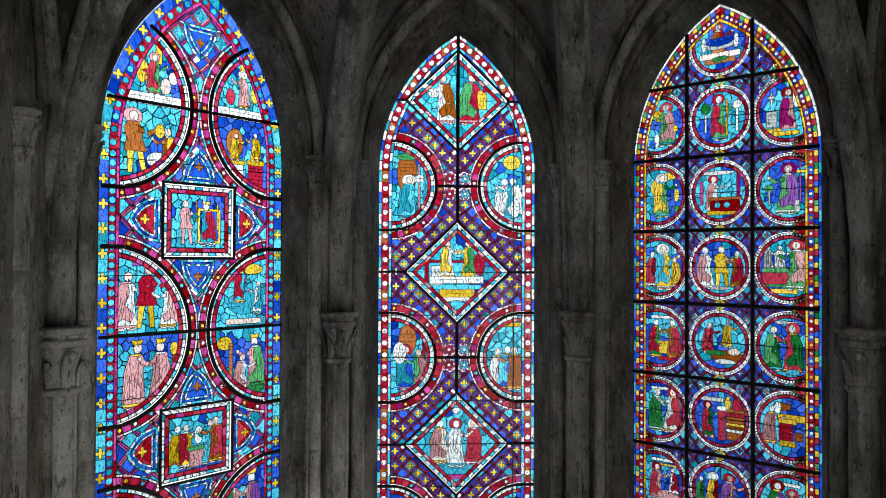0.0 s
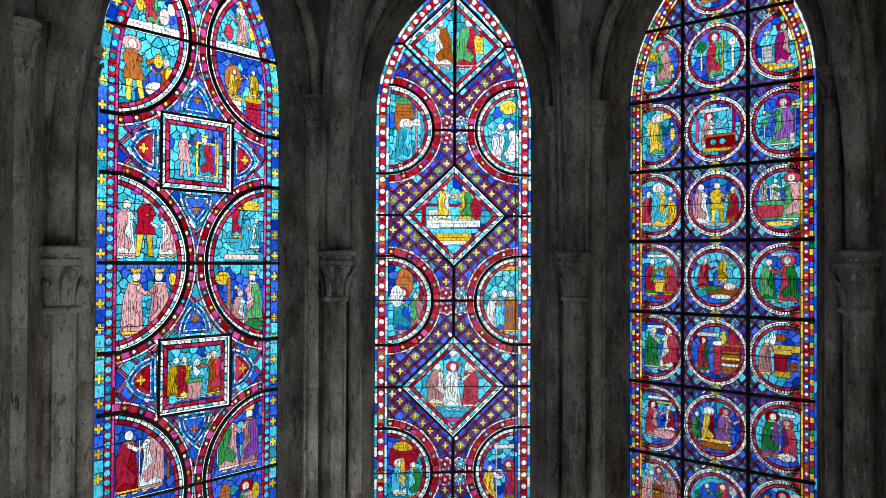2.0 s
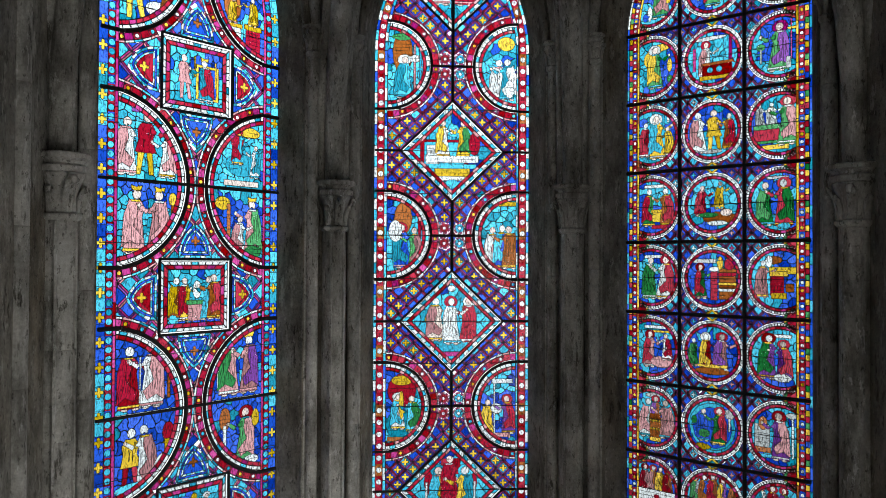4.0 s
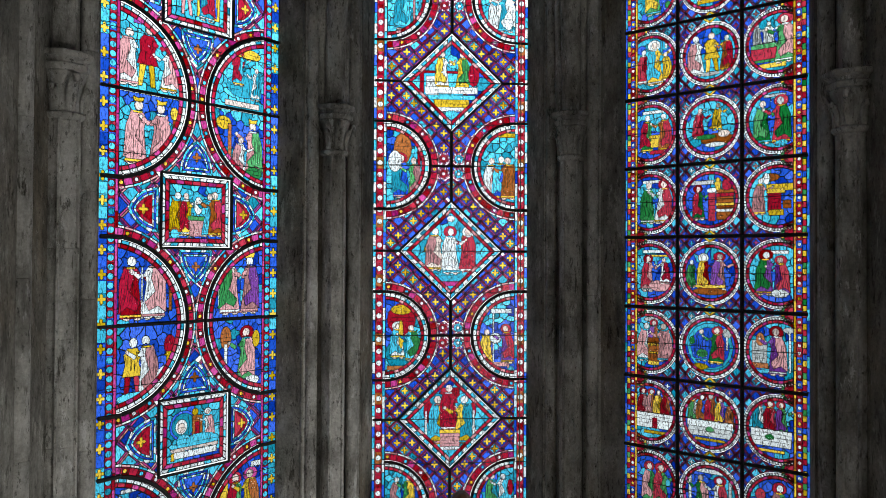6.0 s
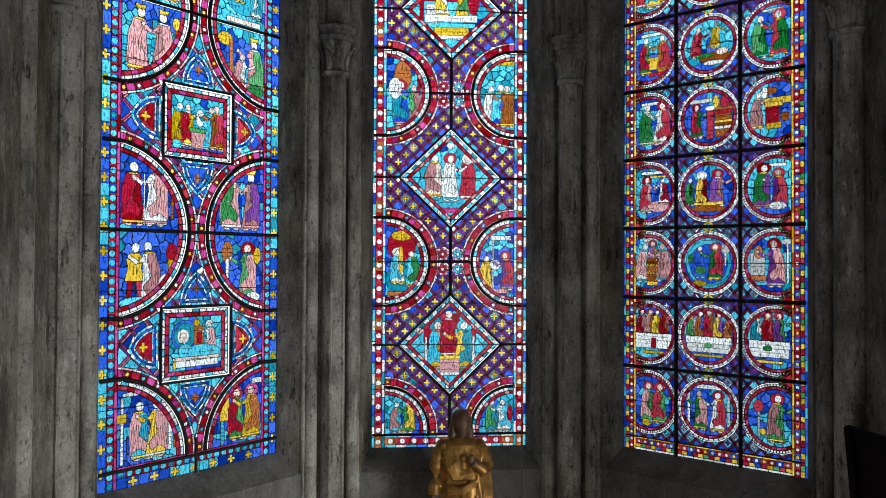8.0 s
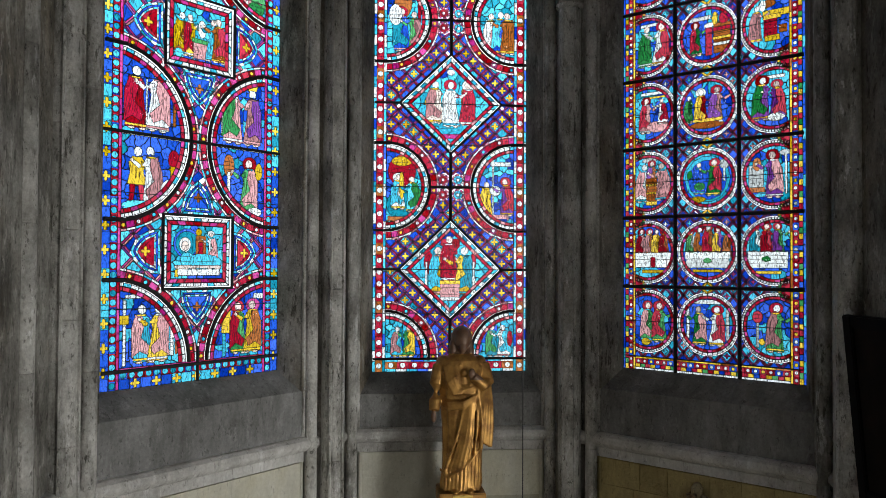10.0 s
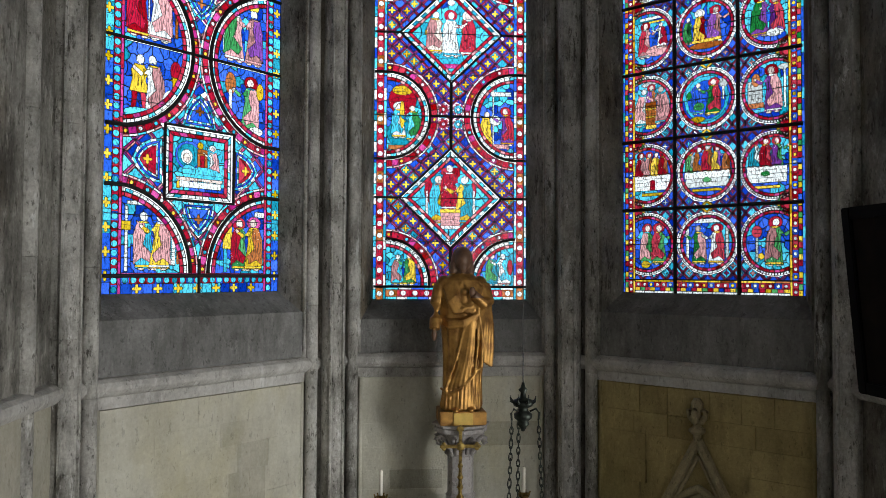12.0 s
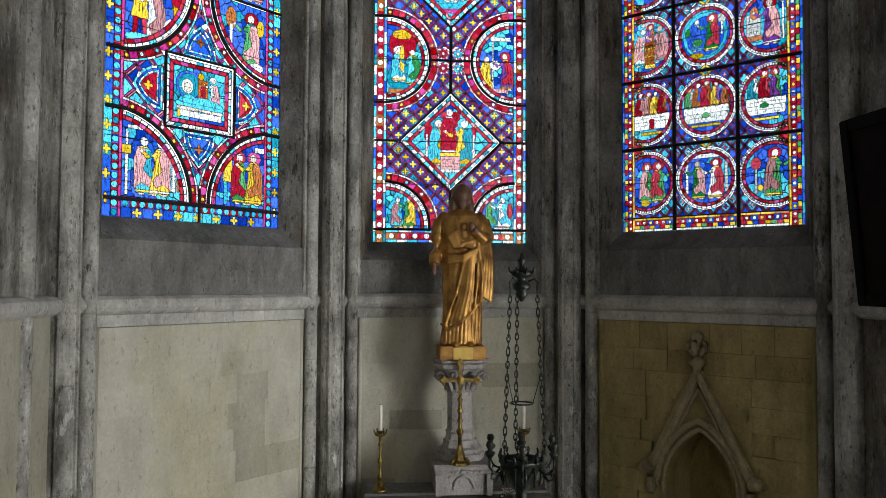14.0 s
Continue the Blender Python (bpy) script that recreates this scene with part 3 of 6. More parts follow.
def mosaic(sheet, region, rng, ground, spec="", lead=0.0046):
    """Panes of a pictorial medallion: plain robed shapes and objects on a blue ground, each cut along its outline.
    spec: f = robed shape, b = block and e = oval, as 'centre.centre.width.height' in hundredths and a colour."""
    if area_of(region) < 0:
        region = region[::-1]
    x0, x1 = min(p[0] for p in region), max(p[0] for p in region)
    z0, z1 = min(p[1] for p in region), max(p[1] for p in region)
    w, h = x1 - x0, z1 - z0
    shapes, folds = [], []
    for word in spec.split():
        if word[0] == "f":
            more, lines = robed(word[1:], x0, z0, w, h, rng)
            folds += [(line, len(shapes), len(shapes) + len(more)) for line in lines]
            shapes += more
        else:
            cx, cz, dx, dz = (0.01 * float(v) for v in word[1:-1].split("."))
            cx, cz, dx, dz = x0 + cx * w, z0 + cz * h, dx * w / 2, dz * h / 2
            # painted courses on broad pieces
            rows = int(2 * dz / 0.034)
            for k in range(1, rows):
                level = cz - dz + 2 * dz * k / rows
                folds.append(([(cx - 0.9 * dx, level), (cx - 0.2 * dx, level + 0.004), (cx + 0.9 * dx, level)], len(shapes), len(shapes) + 1))
            if dx > 0.05:
                for k in range(3):
                    u = cx + dx * (-0.55 + 0.5 * k) * rng.uniform(0.8, 1.1)
                    folds.append(([(u, cz - 0.8 * dz), (u + 0.01, cz), (u - 0.006, cz + 0.8 * dz)], len(shapes), len(shapes) + 1))
            shapes.append((oval(cx, cz, dx, dz, 14) if word[0] == "e" else [(cx - dx, cz - dz), (cx + dx, cz - dz), (cx + dx, cz + dz), (cx - dx, cz + dz)], word[-1]))
    spans = [(min(p[0] for p in s), max(p[0] for p in s), min(p[1] for p in s), max(p[1] for p in s)) for s, _ in shapes]

    def inside(x, z):
        return all((region[i][0] - region[i - 1][0]) * (z - region[i - 1][1]) - (region[i][1] - region[i - 1][1]) * (x - region[i - 1][0]) > 0 for i in range(len(region)))

    def top_shape(x, z):
        for k in range(len(shapes) - 1, -1, -1):
            a, b, c, d = spans[k]
            if a <= x <= b and c <= z <= d and within(x, z, shapes[k][0]):
                return k
        return -1

    # panes of the ground, in a few broad fields of blue
    fields = [(x0 + w * rng.random(), z0 + h * rng.random(), rng.choice(ground)) for _ in range(5)]
    cells, gap = [], 0.046 + 0.055 * min(w, h)
    for _ in range(500):
        x, z = rng.uniform(x0, x1), rng.uniform(z0, z1)
        if inside(x, z) and all(math.dist((x * 1.2, z), (c[0] * 1.2, c[1])) > gap for c in cells):
            tone = rng.choice(ground) if rng.random() < 0.15 else min(fields, key=lambda q: math.dist(q[:2], (x, z)))[2]
            cells.append((x, z, tone))

    def group_at(x, z):
        k = top_shape(x, z)
        return k if k >= 0 else 1000 + min(range(len(cells)), key=lambda i: (cells[i][0] - x) ** 2 + (cells[i][1] - z) ** 2)

    seeds, taken = [], set()

    def put(x, z, group=None):
        key = (int(x / 0.0085 + 5000), int(z / 0.0085 + 5000))
        if key not in taken and inside(x, z):
            taken.add(key)
            seeds.append((x, z, group_at(x, z) if group is None else group))

    for k, (poly, _) in enumerate(shapes):
        if area_of(poly) < 0:
            poly = poly[::-1]
        for i in range(len(poly)):
            a, b = poly[i - 1], poly[i]
            e = math.dist(a, b)
            if e < 1e-5:
                continue
            nx, nz = (b[1] - a[1]) / e, -(b[0] - a[0]) / e
            steps = max(1, round(e / 0.018))
            for j in range(steps):
                t = (j + 0.5) / steps
                x, z = a[0] + t * (b[0] - a[0]), a[1] + t * (b[1] - a[1])
                for d in (-0.0058, 0.0058):
                    put(x + d * nx, z + d * nz)
    for i, (x, z, _) in enumerate(cells):
        put(x, z)
    pts = np.array([s[:2] for s in seeds])
    panes = {}
    for i, (x, z, g) in enumerate(seeds):
        poly = [(p[0], p[1], -1) for p in region]
        far = np.hypot(pts[:, 0] - x, pts[:, 1] - z)
        size = 9.0
        for j in np.argsort(far)[1:]:
            if far[j] > 2 * size:
                break
            x2, z2, g2 = seeds[j]
            cut = clip_marked(poly, x2 - x, z2 - z, (x2 * x2 + z2 * z2 - x * x - z * z) / 2, g2)
            if len(cut) < 3:
                break
            if cut != poly:
                poly = cut
                size = max(math.dist(v[:2], (x, z)) for v in poly)
        clean = []
        for v in poly:
            if not clean or math.dist(v[:2], clean[-1][:2]) > 0.0008:
                clean.append(v)
            else:
                clean[-1] = v
        if len(clean) < 3 or abs(area_of([v[:2] for v in clean])) < 4e-6:
            continue
        flat = [v[:2] for v in clean]
        panes.setdefault(g, []).append(flat)
        sheet.lead(flat, lead if g >= 1000 else lead * 0.7, {k for k, v in enumerate(clean) if v[2] == g})
    for g, polys in panes.items():
        sheet.glass.append((polys, shapes[g][1] if g < 1000 else cells[g - 1000][2]))
    for line, lo, hi in folds:
        for a, b in zip(line, line[1:]):
            if inside(*a) and inside(*b) and lo <= top_shape(*a) < hi and lo <= top_shape(*b) < hi:
                sheet.line(a, b, 0.0020)


COLOURS = list(GLASS)


def weld(polys, verts, faces):
    """Adds the polygons of one pane, with their common corners joined."""
    seen = {}
    for poly in polys:
        face = []
        for u, z in poly:
            key = (round(u, 4), round(z, 4))
            if key not in seen:
                seen[key] = len(verts)
                verts.append((u, 0.0, z))
            if seen[key] not in face:
                face.append(seen[key])
        if len(face) > 2:
            faces.append(tuple(face))


def glass_mesh(name, panes, parent, palette):
    verts, polys, slots = [], [], []
    for group, c in panes:
        weld(group, verts, polys)
        slots += [COLOURS.index(c)] * (len(polys) - len(slots))
    return raw(name, verts, polys, list(palette.values()), parent, "", slots)


def finish(root, sheet, name, label, single=0, palette=GLASS):
    """Links a sheet as a lead net with its glass: the first panes as parts of their own, the rest joined."""
    net = raw(name, sheet.lead_v, sheet.lead_f, [LEAD], root, label)
    for group, c in sheet.glass[:single]:
        verts, faces = [], []
        weld(group, verts, faces)
        if faces:
            raw("glass_pane", verts, faces, [palette[c]], net)
    if sheet.glass[single:]:
        tagged(glass_mesh("glass_panes", sheet.glass[single:], net, palette), kind="stuff")
    return net


def reach(z, spring, apex, half):
    """Half the width of a pointed opening at the height z."""
    if z <= spring:
        return half
    h = apex - spring
    r = (half * half + h * h) / (2 * half)
    return max(0.0, half - r + math.sqrt(max(0.0, r * r - (z - spring) ** 2)))


def bar(root, pts, w=0.016, closed=False, name="iron_bar"):
    bm = sweep(bmesh.new(), [(u, -0.022, z) for u, z in pts], w, 6, closed, 1.0, (0, 1, 0))
    part(name, bm, IRON, root)


def border(root, dims, widths, maker, palette=GLASS):
    """Rows of panes that follow the opening; maker(sheet, row, k, quad) puts each one in."""
    sill, SPRING, APEX, HALF = dims
    sh = Sheet()
    edge = 0.0
    for row, (wd, step) in enumerate(widths):
        def flank(d):
            line = [(HALF - d, sill), (HALF - d, SPRING)] + arch_side(HALF - d, SPRING, APEX - 1.25 * d, 16)[1:]
            return line
        o, i = flank(edge), flank(edge + wd)
        for s in (1, -1):
            k = 0
            for (p, q), (p2, q2) in zip(zip(o, o[1:]), zip(i, i[1:])):
                parts = max(1, round(math.dist(p, q) / step))
                for j in range(parts):
                    t0, t1 = j / parts, (j + 1) / parts
                    quad = [Vector(a).lerp(Vector(b), t) for a, b, t in ((p, q, t0), (p, q, t1), (p2, q2, t1), (p2, q2, t0))]
                    maker(sh, row, k, [(s * v.x, v.y) for v in quad])
                    k += 1
        inner = HALF - sum(wd2 for wd2, _ in widths)
        parts = round(2 * inner / step)
        for j in range(parts):
            t0, t1 = inner * (-1 + 2 * j / parts), inner * (-1 + 2 * (j + 1) / parts)
            maker(sh, row, j, [(t0, sill + edge), (t1, sill + edge), (t1, sill + edge + wd), (t0, sill + edge + wd)])
        edge += wd
    right = [(HALF - edge, sill + edge), (HALF - edge, SPRING)] + arch_side(HALF - edge, SPRING, APEX - 1.25 * edge, 16)[1:]
    finish(root, sh, "border_lead", "lead of the patterned border", 0, palette)
    return right + [(-u, z) for u, z in right[-2::-1]]


def middle(q):
    return (sum(p[0] for p in q) / len(q), sum(p[1] for p in q) / len(q))


def quilt(sheet, region, shapes, dx, dz, rng, rim, fills, cores, core):
    """A lozenge ground between the medallions."""
    x0, x1 = min(p[0] for p in region), max(p[0] for p in region)
    z0, z1 = min(p[1] for p in region), max(p[1] for p in region)
    for i in range(int(x0 / dx) * 2 - 3, int(x1 / dx) * 2 + 4):
        for j in range(int((z1 - z0) / dz) * 2 + 4):
            if (i + j) % 2:
                continue
            cx, cz = i * dx / 2, z0 + j * dz / 2
            whole = [(cx + dx / 2, cz), (cx, cz + dz / 2), (cx - dx / 2, cz), (cx, cz - dz / 2)]
            kk = 0.74
            core_cell = [(cx + (x - cx) * kk, cz + (z - cz) * kk) for x, z in whole]
            todo = [(core_cell, None)]
            for a in range(4):
                b = (a + 1) % 4
                todo.append(([whole[a], whole[b], core_cell[b], core_cell[a]], rim[(i + a) % len(rim)]))
            for poly, c in todo:
                poly = inside_of(region, poly)
                for shp in shapes:
                    if len(poly) < 3:
                        break
                    poly = outside_of(shp, poly)
                if len(poly) < 3:
                    continue
                if c is None:
                    sheet.pad(poly, (cx, cz), core, cores[(i // 2 + j) % len(cores)], fills[(i + j // 2) % len(fills)], 0.0044, 4)
                else:
                    sheet.piece(poly, c, 0.0044)


# what the medallions show, from the lowest upwards
SCENES_LEFT = (
    "b8.45.5.85w b8.62.14.12y b26.92.34.5w f40.80.kc. f64.80.ky.< b88.42.7.62w b96.40.5.55o",
    "b20.22.7.40c b24.52.18.34y f50.78.rg.r f78.80.oy.m< b90.88.20.8w",
    "f24.84.yr.t e88.72.20.28r b86.48.8.30y f54.86.kw.< e82.28.36.34w e30.5.60.16c",
    "f22.88.rr. b40.40.3.70w f60.90.kw.y< b88.45.5.60o",
    "e26.74.22.34o b26.40.6.50w f66.86.kg.r< e88.70.16.26y e38.12.40.18w e80.8.30.14w",
    "b12.45.4.60w f32.88.gk. f74.90.pk.y<",
    "f26.90.kk.y f66.90.kk.y< b92.40.6.70o e92.80.14.18y",
    "f12.80.kw. b42.92.40.6p f42.90.ry.t e92.50.18.20w f82.66.kw.<",
    "e18.80.30.20y b30.55.7.50o f80.86.gk.y< f48.60.kw. e80.10.36.18g",
    "e70.84.46.16y e55.34.66.34c e46.70.26.26r f46.58.rc.r@34 b55.7.70.8f f82.52.cw.<@16",
    "f26.88.oy.tk e62.26.40.22w e84.30.20.30c f76.70.yo.< e64.66.16.20y",
    "e26.50.22.40y b56.82.12.34y f48.72.rg.k@12 e84.46.18.22w e70.30.20.30f b50.7.100.14w",
    "e34.64.34.44o b34.18.34.30w b34.36.40.6y f34.42.yy.@38 b76.18.30.34r b76.38.36.8y f76.44.yy.<@40",
    "e54.80.14.40y e28.34.20.30r f58.70.kk.w<@16 e82.44.18.30y b50.7.100.14w",
    "e30.66.52.56b e30.66.44.46c e26.64.22.28w e26.62.14.18f e52.88.12.14y e76.86.14.12w b56.60.20.42o b56.56.9.26r f80.56.kw.<@34 e58.32.82.30c e30.36.26.28c b52.12.84.12w b52.22.90.6f b10.10.6.14y",
    "f14.84.yo. f34.84.ry. e54.62.16.34w b54.38.40.8g b54.19.34.30k f74.86.cc.< f90.90.ro.< e10.8.16.16c",
    "f28.88.kk.t b46.70.3.40y b70.42.44.66y b70.42.34.56b f68.84.rc.y< b86.60.3.50y",
)
SCENES_CENTRE = (
    "f34.80.kc. f66.84.yg.<",
    "f40.84.gc. f74.84.cw.< e90.50.16.40r",
    "e45.72.80.46r e45.86.60.14y e44.24.86.44c f34.72.cw.w@18 e44.52.14.40y f80.74.gc.<@14 b45.5.80.6o",
    "b40.45.5.90w b62.84.60.6w f20.80.yy. e46.46.34.14w f82.78.rp.r<@10 b50.8.70.8k b50.3.60.6b",
    "e46.74.50.44o b92.50.8.60r f44.90.cb.r e24.56.38.30w f82.84.kg.<",
    "b60.95.80.6y f30.86.wk. f56.90.cb. f84.88.oo.<",
    "e42.68.56.60o e42.90.60.10g f42.86.cc.w b76.40.6.80k e78.60.38.10w b92.50.6.80c",
    "e70.84.50.20y f46.84.ww. f76.86.wc.< e80.20.26.26w",
    "b50.80.24.20r e26.60.18.36r e74.60.18.36r f36.66.cy.c@16 f50.62.rr.@34 f66.66.cy.c<@16 b50.33.26.6y b50.22.24.18k b50.12.30.4w b20.40.3.40w b80.40.3.40w",
    "e22.52.10.12y b22.40.3.30w f30.58.kf.@24 e70.58.14.40o f70.60.rr.w<@22 e50.18.32.26c f50.62.ww.r@20 b50.8.30.6m e50.92.10.8w",
    "b40.40.60.50r b40.40.50.44c b26.46.16.24w f38.50.yw.@42 f64.50.gy.<@42 b50.40.66.9w b50.31.60.6c b50.22.44.12y b50.15.52.5w e50.8.20.12c e78.60.14.30r",
    "b78.52.16.24y e20.60.14.12w f36.66.ow.<@20 f64.68.gr.y@20 b50.45.4.80b",
)
SCENES_RIGHT = (
    "f32.80.kg.r@10 f68.80.rg.r@10 e30.10.26.14y",
    "b10.50.6.60w b90.50.6.60w b50.94.60.8w f34.80.kg.<@8 f68.80.rw.r<@8",
    "e26.68.24.22r b26.36.6.44w e36.24.14.12y f64.88.kg.r@6",
    "f14.56.rk.r@40 f36.56.ko.r@40 f58.56.yy.@40 f80.56.ro.r@40 b50.42.100.14w b50.28.100.16w b50.30.14.20r b50.12.60.6y",
    "f16.56.gw.r@40 f34.60.ob.r@40 f52.64.ro.r@40 f70.60.yp.r@40 f88.56.oo.@38 b50.42.92.14w b50.27.88.18w e50.32.18.10g b50.12.60.5y",
    "f24.60.cw.m@40 f50.60.rr.r@40 f76.60.pg.r@40 b50.42.92.14w b50.28.90.16w e46.36.20.10g b50.12.60.5y",
    "e40.94.40.10w f20.78.kw.@12 f46.60.po.r@34 b46.36.30.46o b46.46.30.4y b46.30.30.4y f78.76.kk.<@14 b46.10.30.8y",
    "e50.50.92.92c e50.48.78.80b e14.60.12.16g f32.66.bb.@20 e84.78.18.20w b84.58.4.26w f62.74.rg.r<@16 e34.36.22.16g e30.10.34.12y",
    "b24.48.34.40w e26.70.20.24o b24.24.40.10o b24.14.44.6c f66.86.kp.r<@8 b92.50.5.70w e90.88.26.10w",
    "b50.90.70.6w b60.82.50.4y f28.72.rk.r@12 e64.24.64.22k f78.52.rw.<@28",
    "f12.58.gg.@20 f38.74.yr.w@14 f66.76.pk.r@14 e50.14.70.14o b50.24.60.5y",
    "b70.88.40.6w f34.80.gp.r@12 f74.70.rp.r<@12 e70.16.40.14w",
    "b50.90.70.6w f28.84.gg.@8 f70.86.rw.r<@8",
    "b34.84.50.8w f28.70.rg.r@10 b80.40.34.60o b80.58.36.7r b80.40.36.5y b80.28.36.6w e66.80.12.26y e84.78.20.24r b54.38.14.60r e54.68.20.10w",
    "b70.66.60.12y f22.68.kk.@18 e50.84.40.14o b58.42.30.36r b62.60.40.8y b62.22.34.10y b86.36.18.14o e40.82.16.20w",
    "b50.90.70.6w f26.76.rg.@12 b50.32.26.22y b50.42.32.6y f78.76.ro.<@12 b60.12.50.8r",
    "f26.62.rr.@28 f64.56.yy.@40 e64.24.66.24o e78.34.24.14f e42.30.40.10g e60.14.40.10w",
    "b60.92.50.5w f30.80.gg.@8 f74.86.gr.r<@6 e74.8.30.10c",
    "f14.70.rr.@12 f50.88.cy.w@6 f84.56.yy.<@14 b80.84.6.16w",
    "f22.84.kw.@8 f54.86.yy.t@8 f82.72.ro.<@12 e50.10.40.8w",
    "f22.46.ww.@44 f48.46.ww.@44 b36.46.62.8g b36.32.62.20r b36.20.62.6g b50.10.70.8y f82.86.kg.r<@12",
    "e28.66.30.30y e60.86.50.14y f44.84.yg.w@8 e84.50.14.26y e84.24.14.14g",
    "e46.88.66.8w b14.50.6.46m b86.56.6.60m f36.72.kw.r@12 b60.26.60.24r b60.38.64.5o e46.26.12.12c e64.26.12.12c b60.11.70.8y",
    "e22.52.20.12g b22.36.4.26w f60.88.pg.m<@6 b90.60.4.70m b90.78.18.5y b84.20.10.20w",
    "e34.68.34.22y f56.84.kg.r<@8 e28.20.14.30w e16.14.16.16b e80.40.14.14y",
    "e22.70.20.22g b22.42.4.36w f50.90.rg.r@6 b64.50.4.70y e84.72.18.18w b84.44.5.44w",
    "b28.36.24.28w b28.72.4.24w b28.74.16.4w b30.16.40.8y f66.78.mk.r@10 e84.70.16.36w b60.10.60.8y",
    "f50.80.or.r@18 e50.52.64.20w e50.58.54.18b e18.56.10.30w e82.56.10.30w b50.30.80.12f b50.18.60.10o e50.22.30.12g",
)


def window_centre(m, sill, spring, apex, HALF, edge):
    # heights below are in the glazier's grid; the frame turns them into metres
    m = m @ Matrix.Translation((0, 0, 4.738 - 4.752 * 0.9896)) @ Matrix.Diagonal((1, 1, 0.9896, 1))
    sill, SPRING, APEX = ((z - 4.738) / 0.9896 + 4.752 for z in (sill, spring, apex))
    rng = random.Random(11)
    root = thing("window_1", "stained glass lancet with lozenge and half-round medallions", "window", kind="structure", at=m)

    def maker(sh, row, k, q):
        if row == 1:
            sh.pad(q, middle(q), 0.029, "w", "r" if k % 5 else "o", 0.003, 10)
        else:
            sh.piece(q, ("cwcbw", "", "cwbcw")[row][k % 5], 0.004)

    field = border(root, (sill, SPRING, APEX, HALF), ((0.032, 0.11), (0.070, 0.122), (0.030, 0.13)), maker)
    loz, rounds = [], []
    for z in (4.752, 6.480, 8.230, 9.985):
        loz.append([(0.53, z), (0, z + 0.52), (-0.53, z), (0, z - 0.52)])
    for z in (3.87, 5.61, 7.36, 9.11):
        for s in (-1, 1):
            rounds.append(circle(s * 0.672, z, 0.455, 48))
    singles = 290
    scenes = list(SCENES_CENTRE)
    for shp in rounds + loz:
        sh = Sheet()
        lozenge = len(shp) == 4
        core = inside_of(field, inset(shp, 0.085))
        mosaic(sh, core, rng, "cccb" if lozenge else "ccccb", scenes.pop(0))
        panes = len(sh.glass)
        band(sh, shp, 0.016, 0.052, 0.07, "wwcww" if not lozenge else "wcwc", field)
        band(sh, shp, 0.052, 0.085, 0.09, "rrrkr", field)
        take = min(panes, singles)
        singles -= take
        finish(root, sh, "medallion", "half-round medallion in blue and ruby" if not lozenge else "lozenge medallion in pale blue and ruby", take)
    sh = Sheet()
    big = []
    for shp in rounds:
        c = middle(shp)
        halo = circle(c[0], c[1], 0.555, 48)
        big.append(halo)
        for d0, d1, step, cols, bead in ((0.0, 0.020, 0.10, "wkw", None), (0.020, 0.085, 0.075, "rrmrr", (0.02, "cyw", 3))):
            tmp = Sheet()
            band(tmp, halo, d0, d1, step, cols, field, 0.0042, bead)
            for (poly,), col in tmp.glass:
                for l in loz:
                    if len(poly) >= 3:
                        poly = outside_of(l, poly)
                for other in rounds:
                    if other is not shp and len(poly) >= 3:
                        poly = outside_of(other, poly)
                if len(poly) >= 3 and not any(o is not halo and math.dist(middle(poly), middle(o)) < 0.555 for o in big[:-1]):
                    sh.piece(poly, col, 0.0042)
    knots = []
    for z in (5.61, 7.36, 9.11):
        for cx, cz in ((-0.078, z - 0.078), (0.078, z - 0.078), (-0.078, z + 0.078), (0.078, z + 0.078)):
            knot = circle(cx, cz, 0.064, 18)
            knots.append(knot)
            band(sh, knot, 0.0, 0.020, 0.022, "wkm", field, 0.003)
            sh.pad(inset(knot, 0.020), (cx, cz), 0.018, "w", "cr"[len(knots) % 2], 0.003)
    quilt(sh, field, big + loz + knots, 0.154, 0.152, rng, "mpmr", "bbcb", "y", 0.042)
    finish(root, sh, "ground_lead", "lead of the lozenge-patterned ground")
    lo, hi = sill + 0.01, APEX
    for shp in loz:
        bar(root, [p for p in shp], 0.017, True, "lozenge_bar")
    for shp in rounds:
        pts = [p for p in shp if abs(p[0]) <= 0.70 and p[1] > sill + 0.1]
        s = 1 if shp[0][0] > 0 else -1
        pts.sort(key=lambda p: p[1])
        bar(root, pts, 0.014, False, "curved_bar")
    for a, b in ((sill, 4.23), (5.27, 5.96), (7.0, 7.71), (8.75, 9.465), (10.5, APEX)):
        bar(root, [(0, a), (0, b)], 0.017)
    bar(root, [(0, 9.465), (0, 10.5)], 0.016)
    for z in (4.752, 6.48, 8.23, 9.985):
        for s in (-1, 1):
            bar(root, [(s * 0.53, z), (s * (reach(z, SPRING, APEX, HALF) - 0.008), z)], 0.013)
    for z in (5.61, 7.36, 9.11):
        bar(root, [(-0.22, z), (0.22, z)], 0.013)
        for d in (-0.455, 0.455):
            for s in (-1, 1):
                if z + d < 9.5:
                    bar(root, [(s * 0.66, z + d), (s * 0.79, z + d)], 0.013)
    bar(root, [(-0.79, sill + 0.135), (0.79, sill + 0.135)], 0.013)
    saddle = [z for z in (4.30, 5.18, 6.05, 6.92, 7.79, 8.66, 7.36, 5.61, 4.752, 6.48, 8.23)]
    for z in saddle:
        bar(root, [(-0.79, z), (0.79, z)], 0.0045, False, "saddle_bar")
    return root


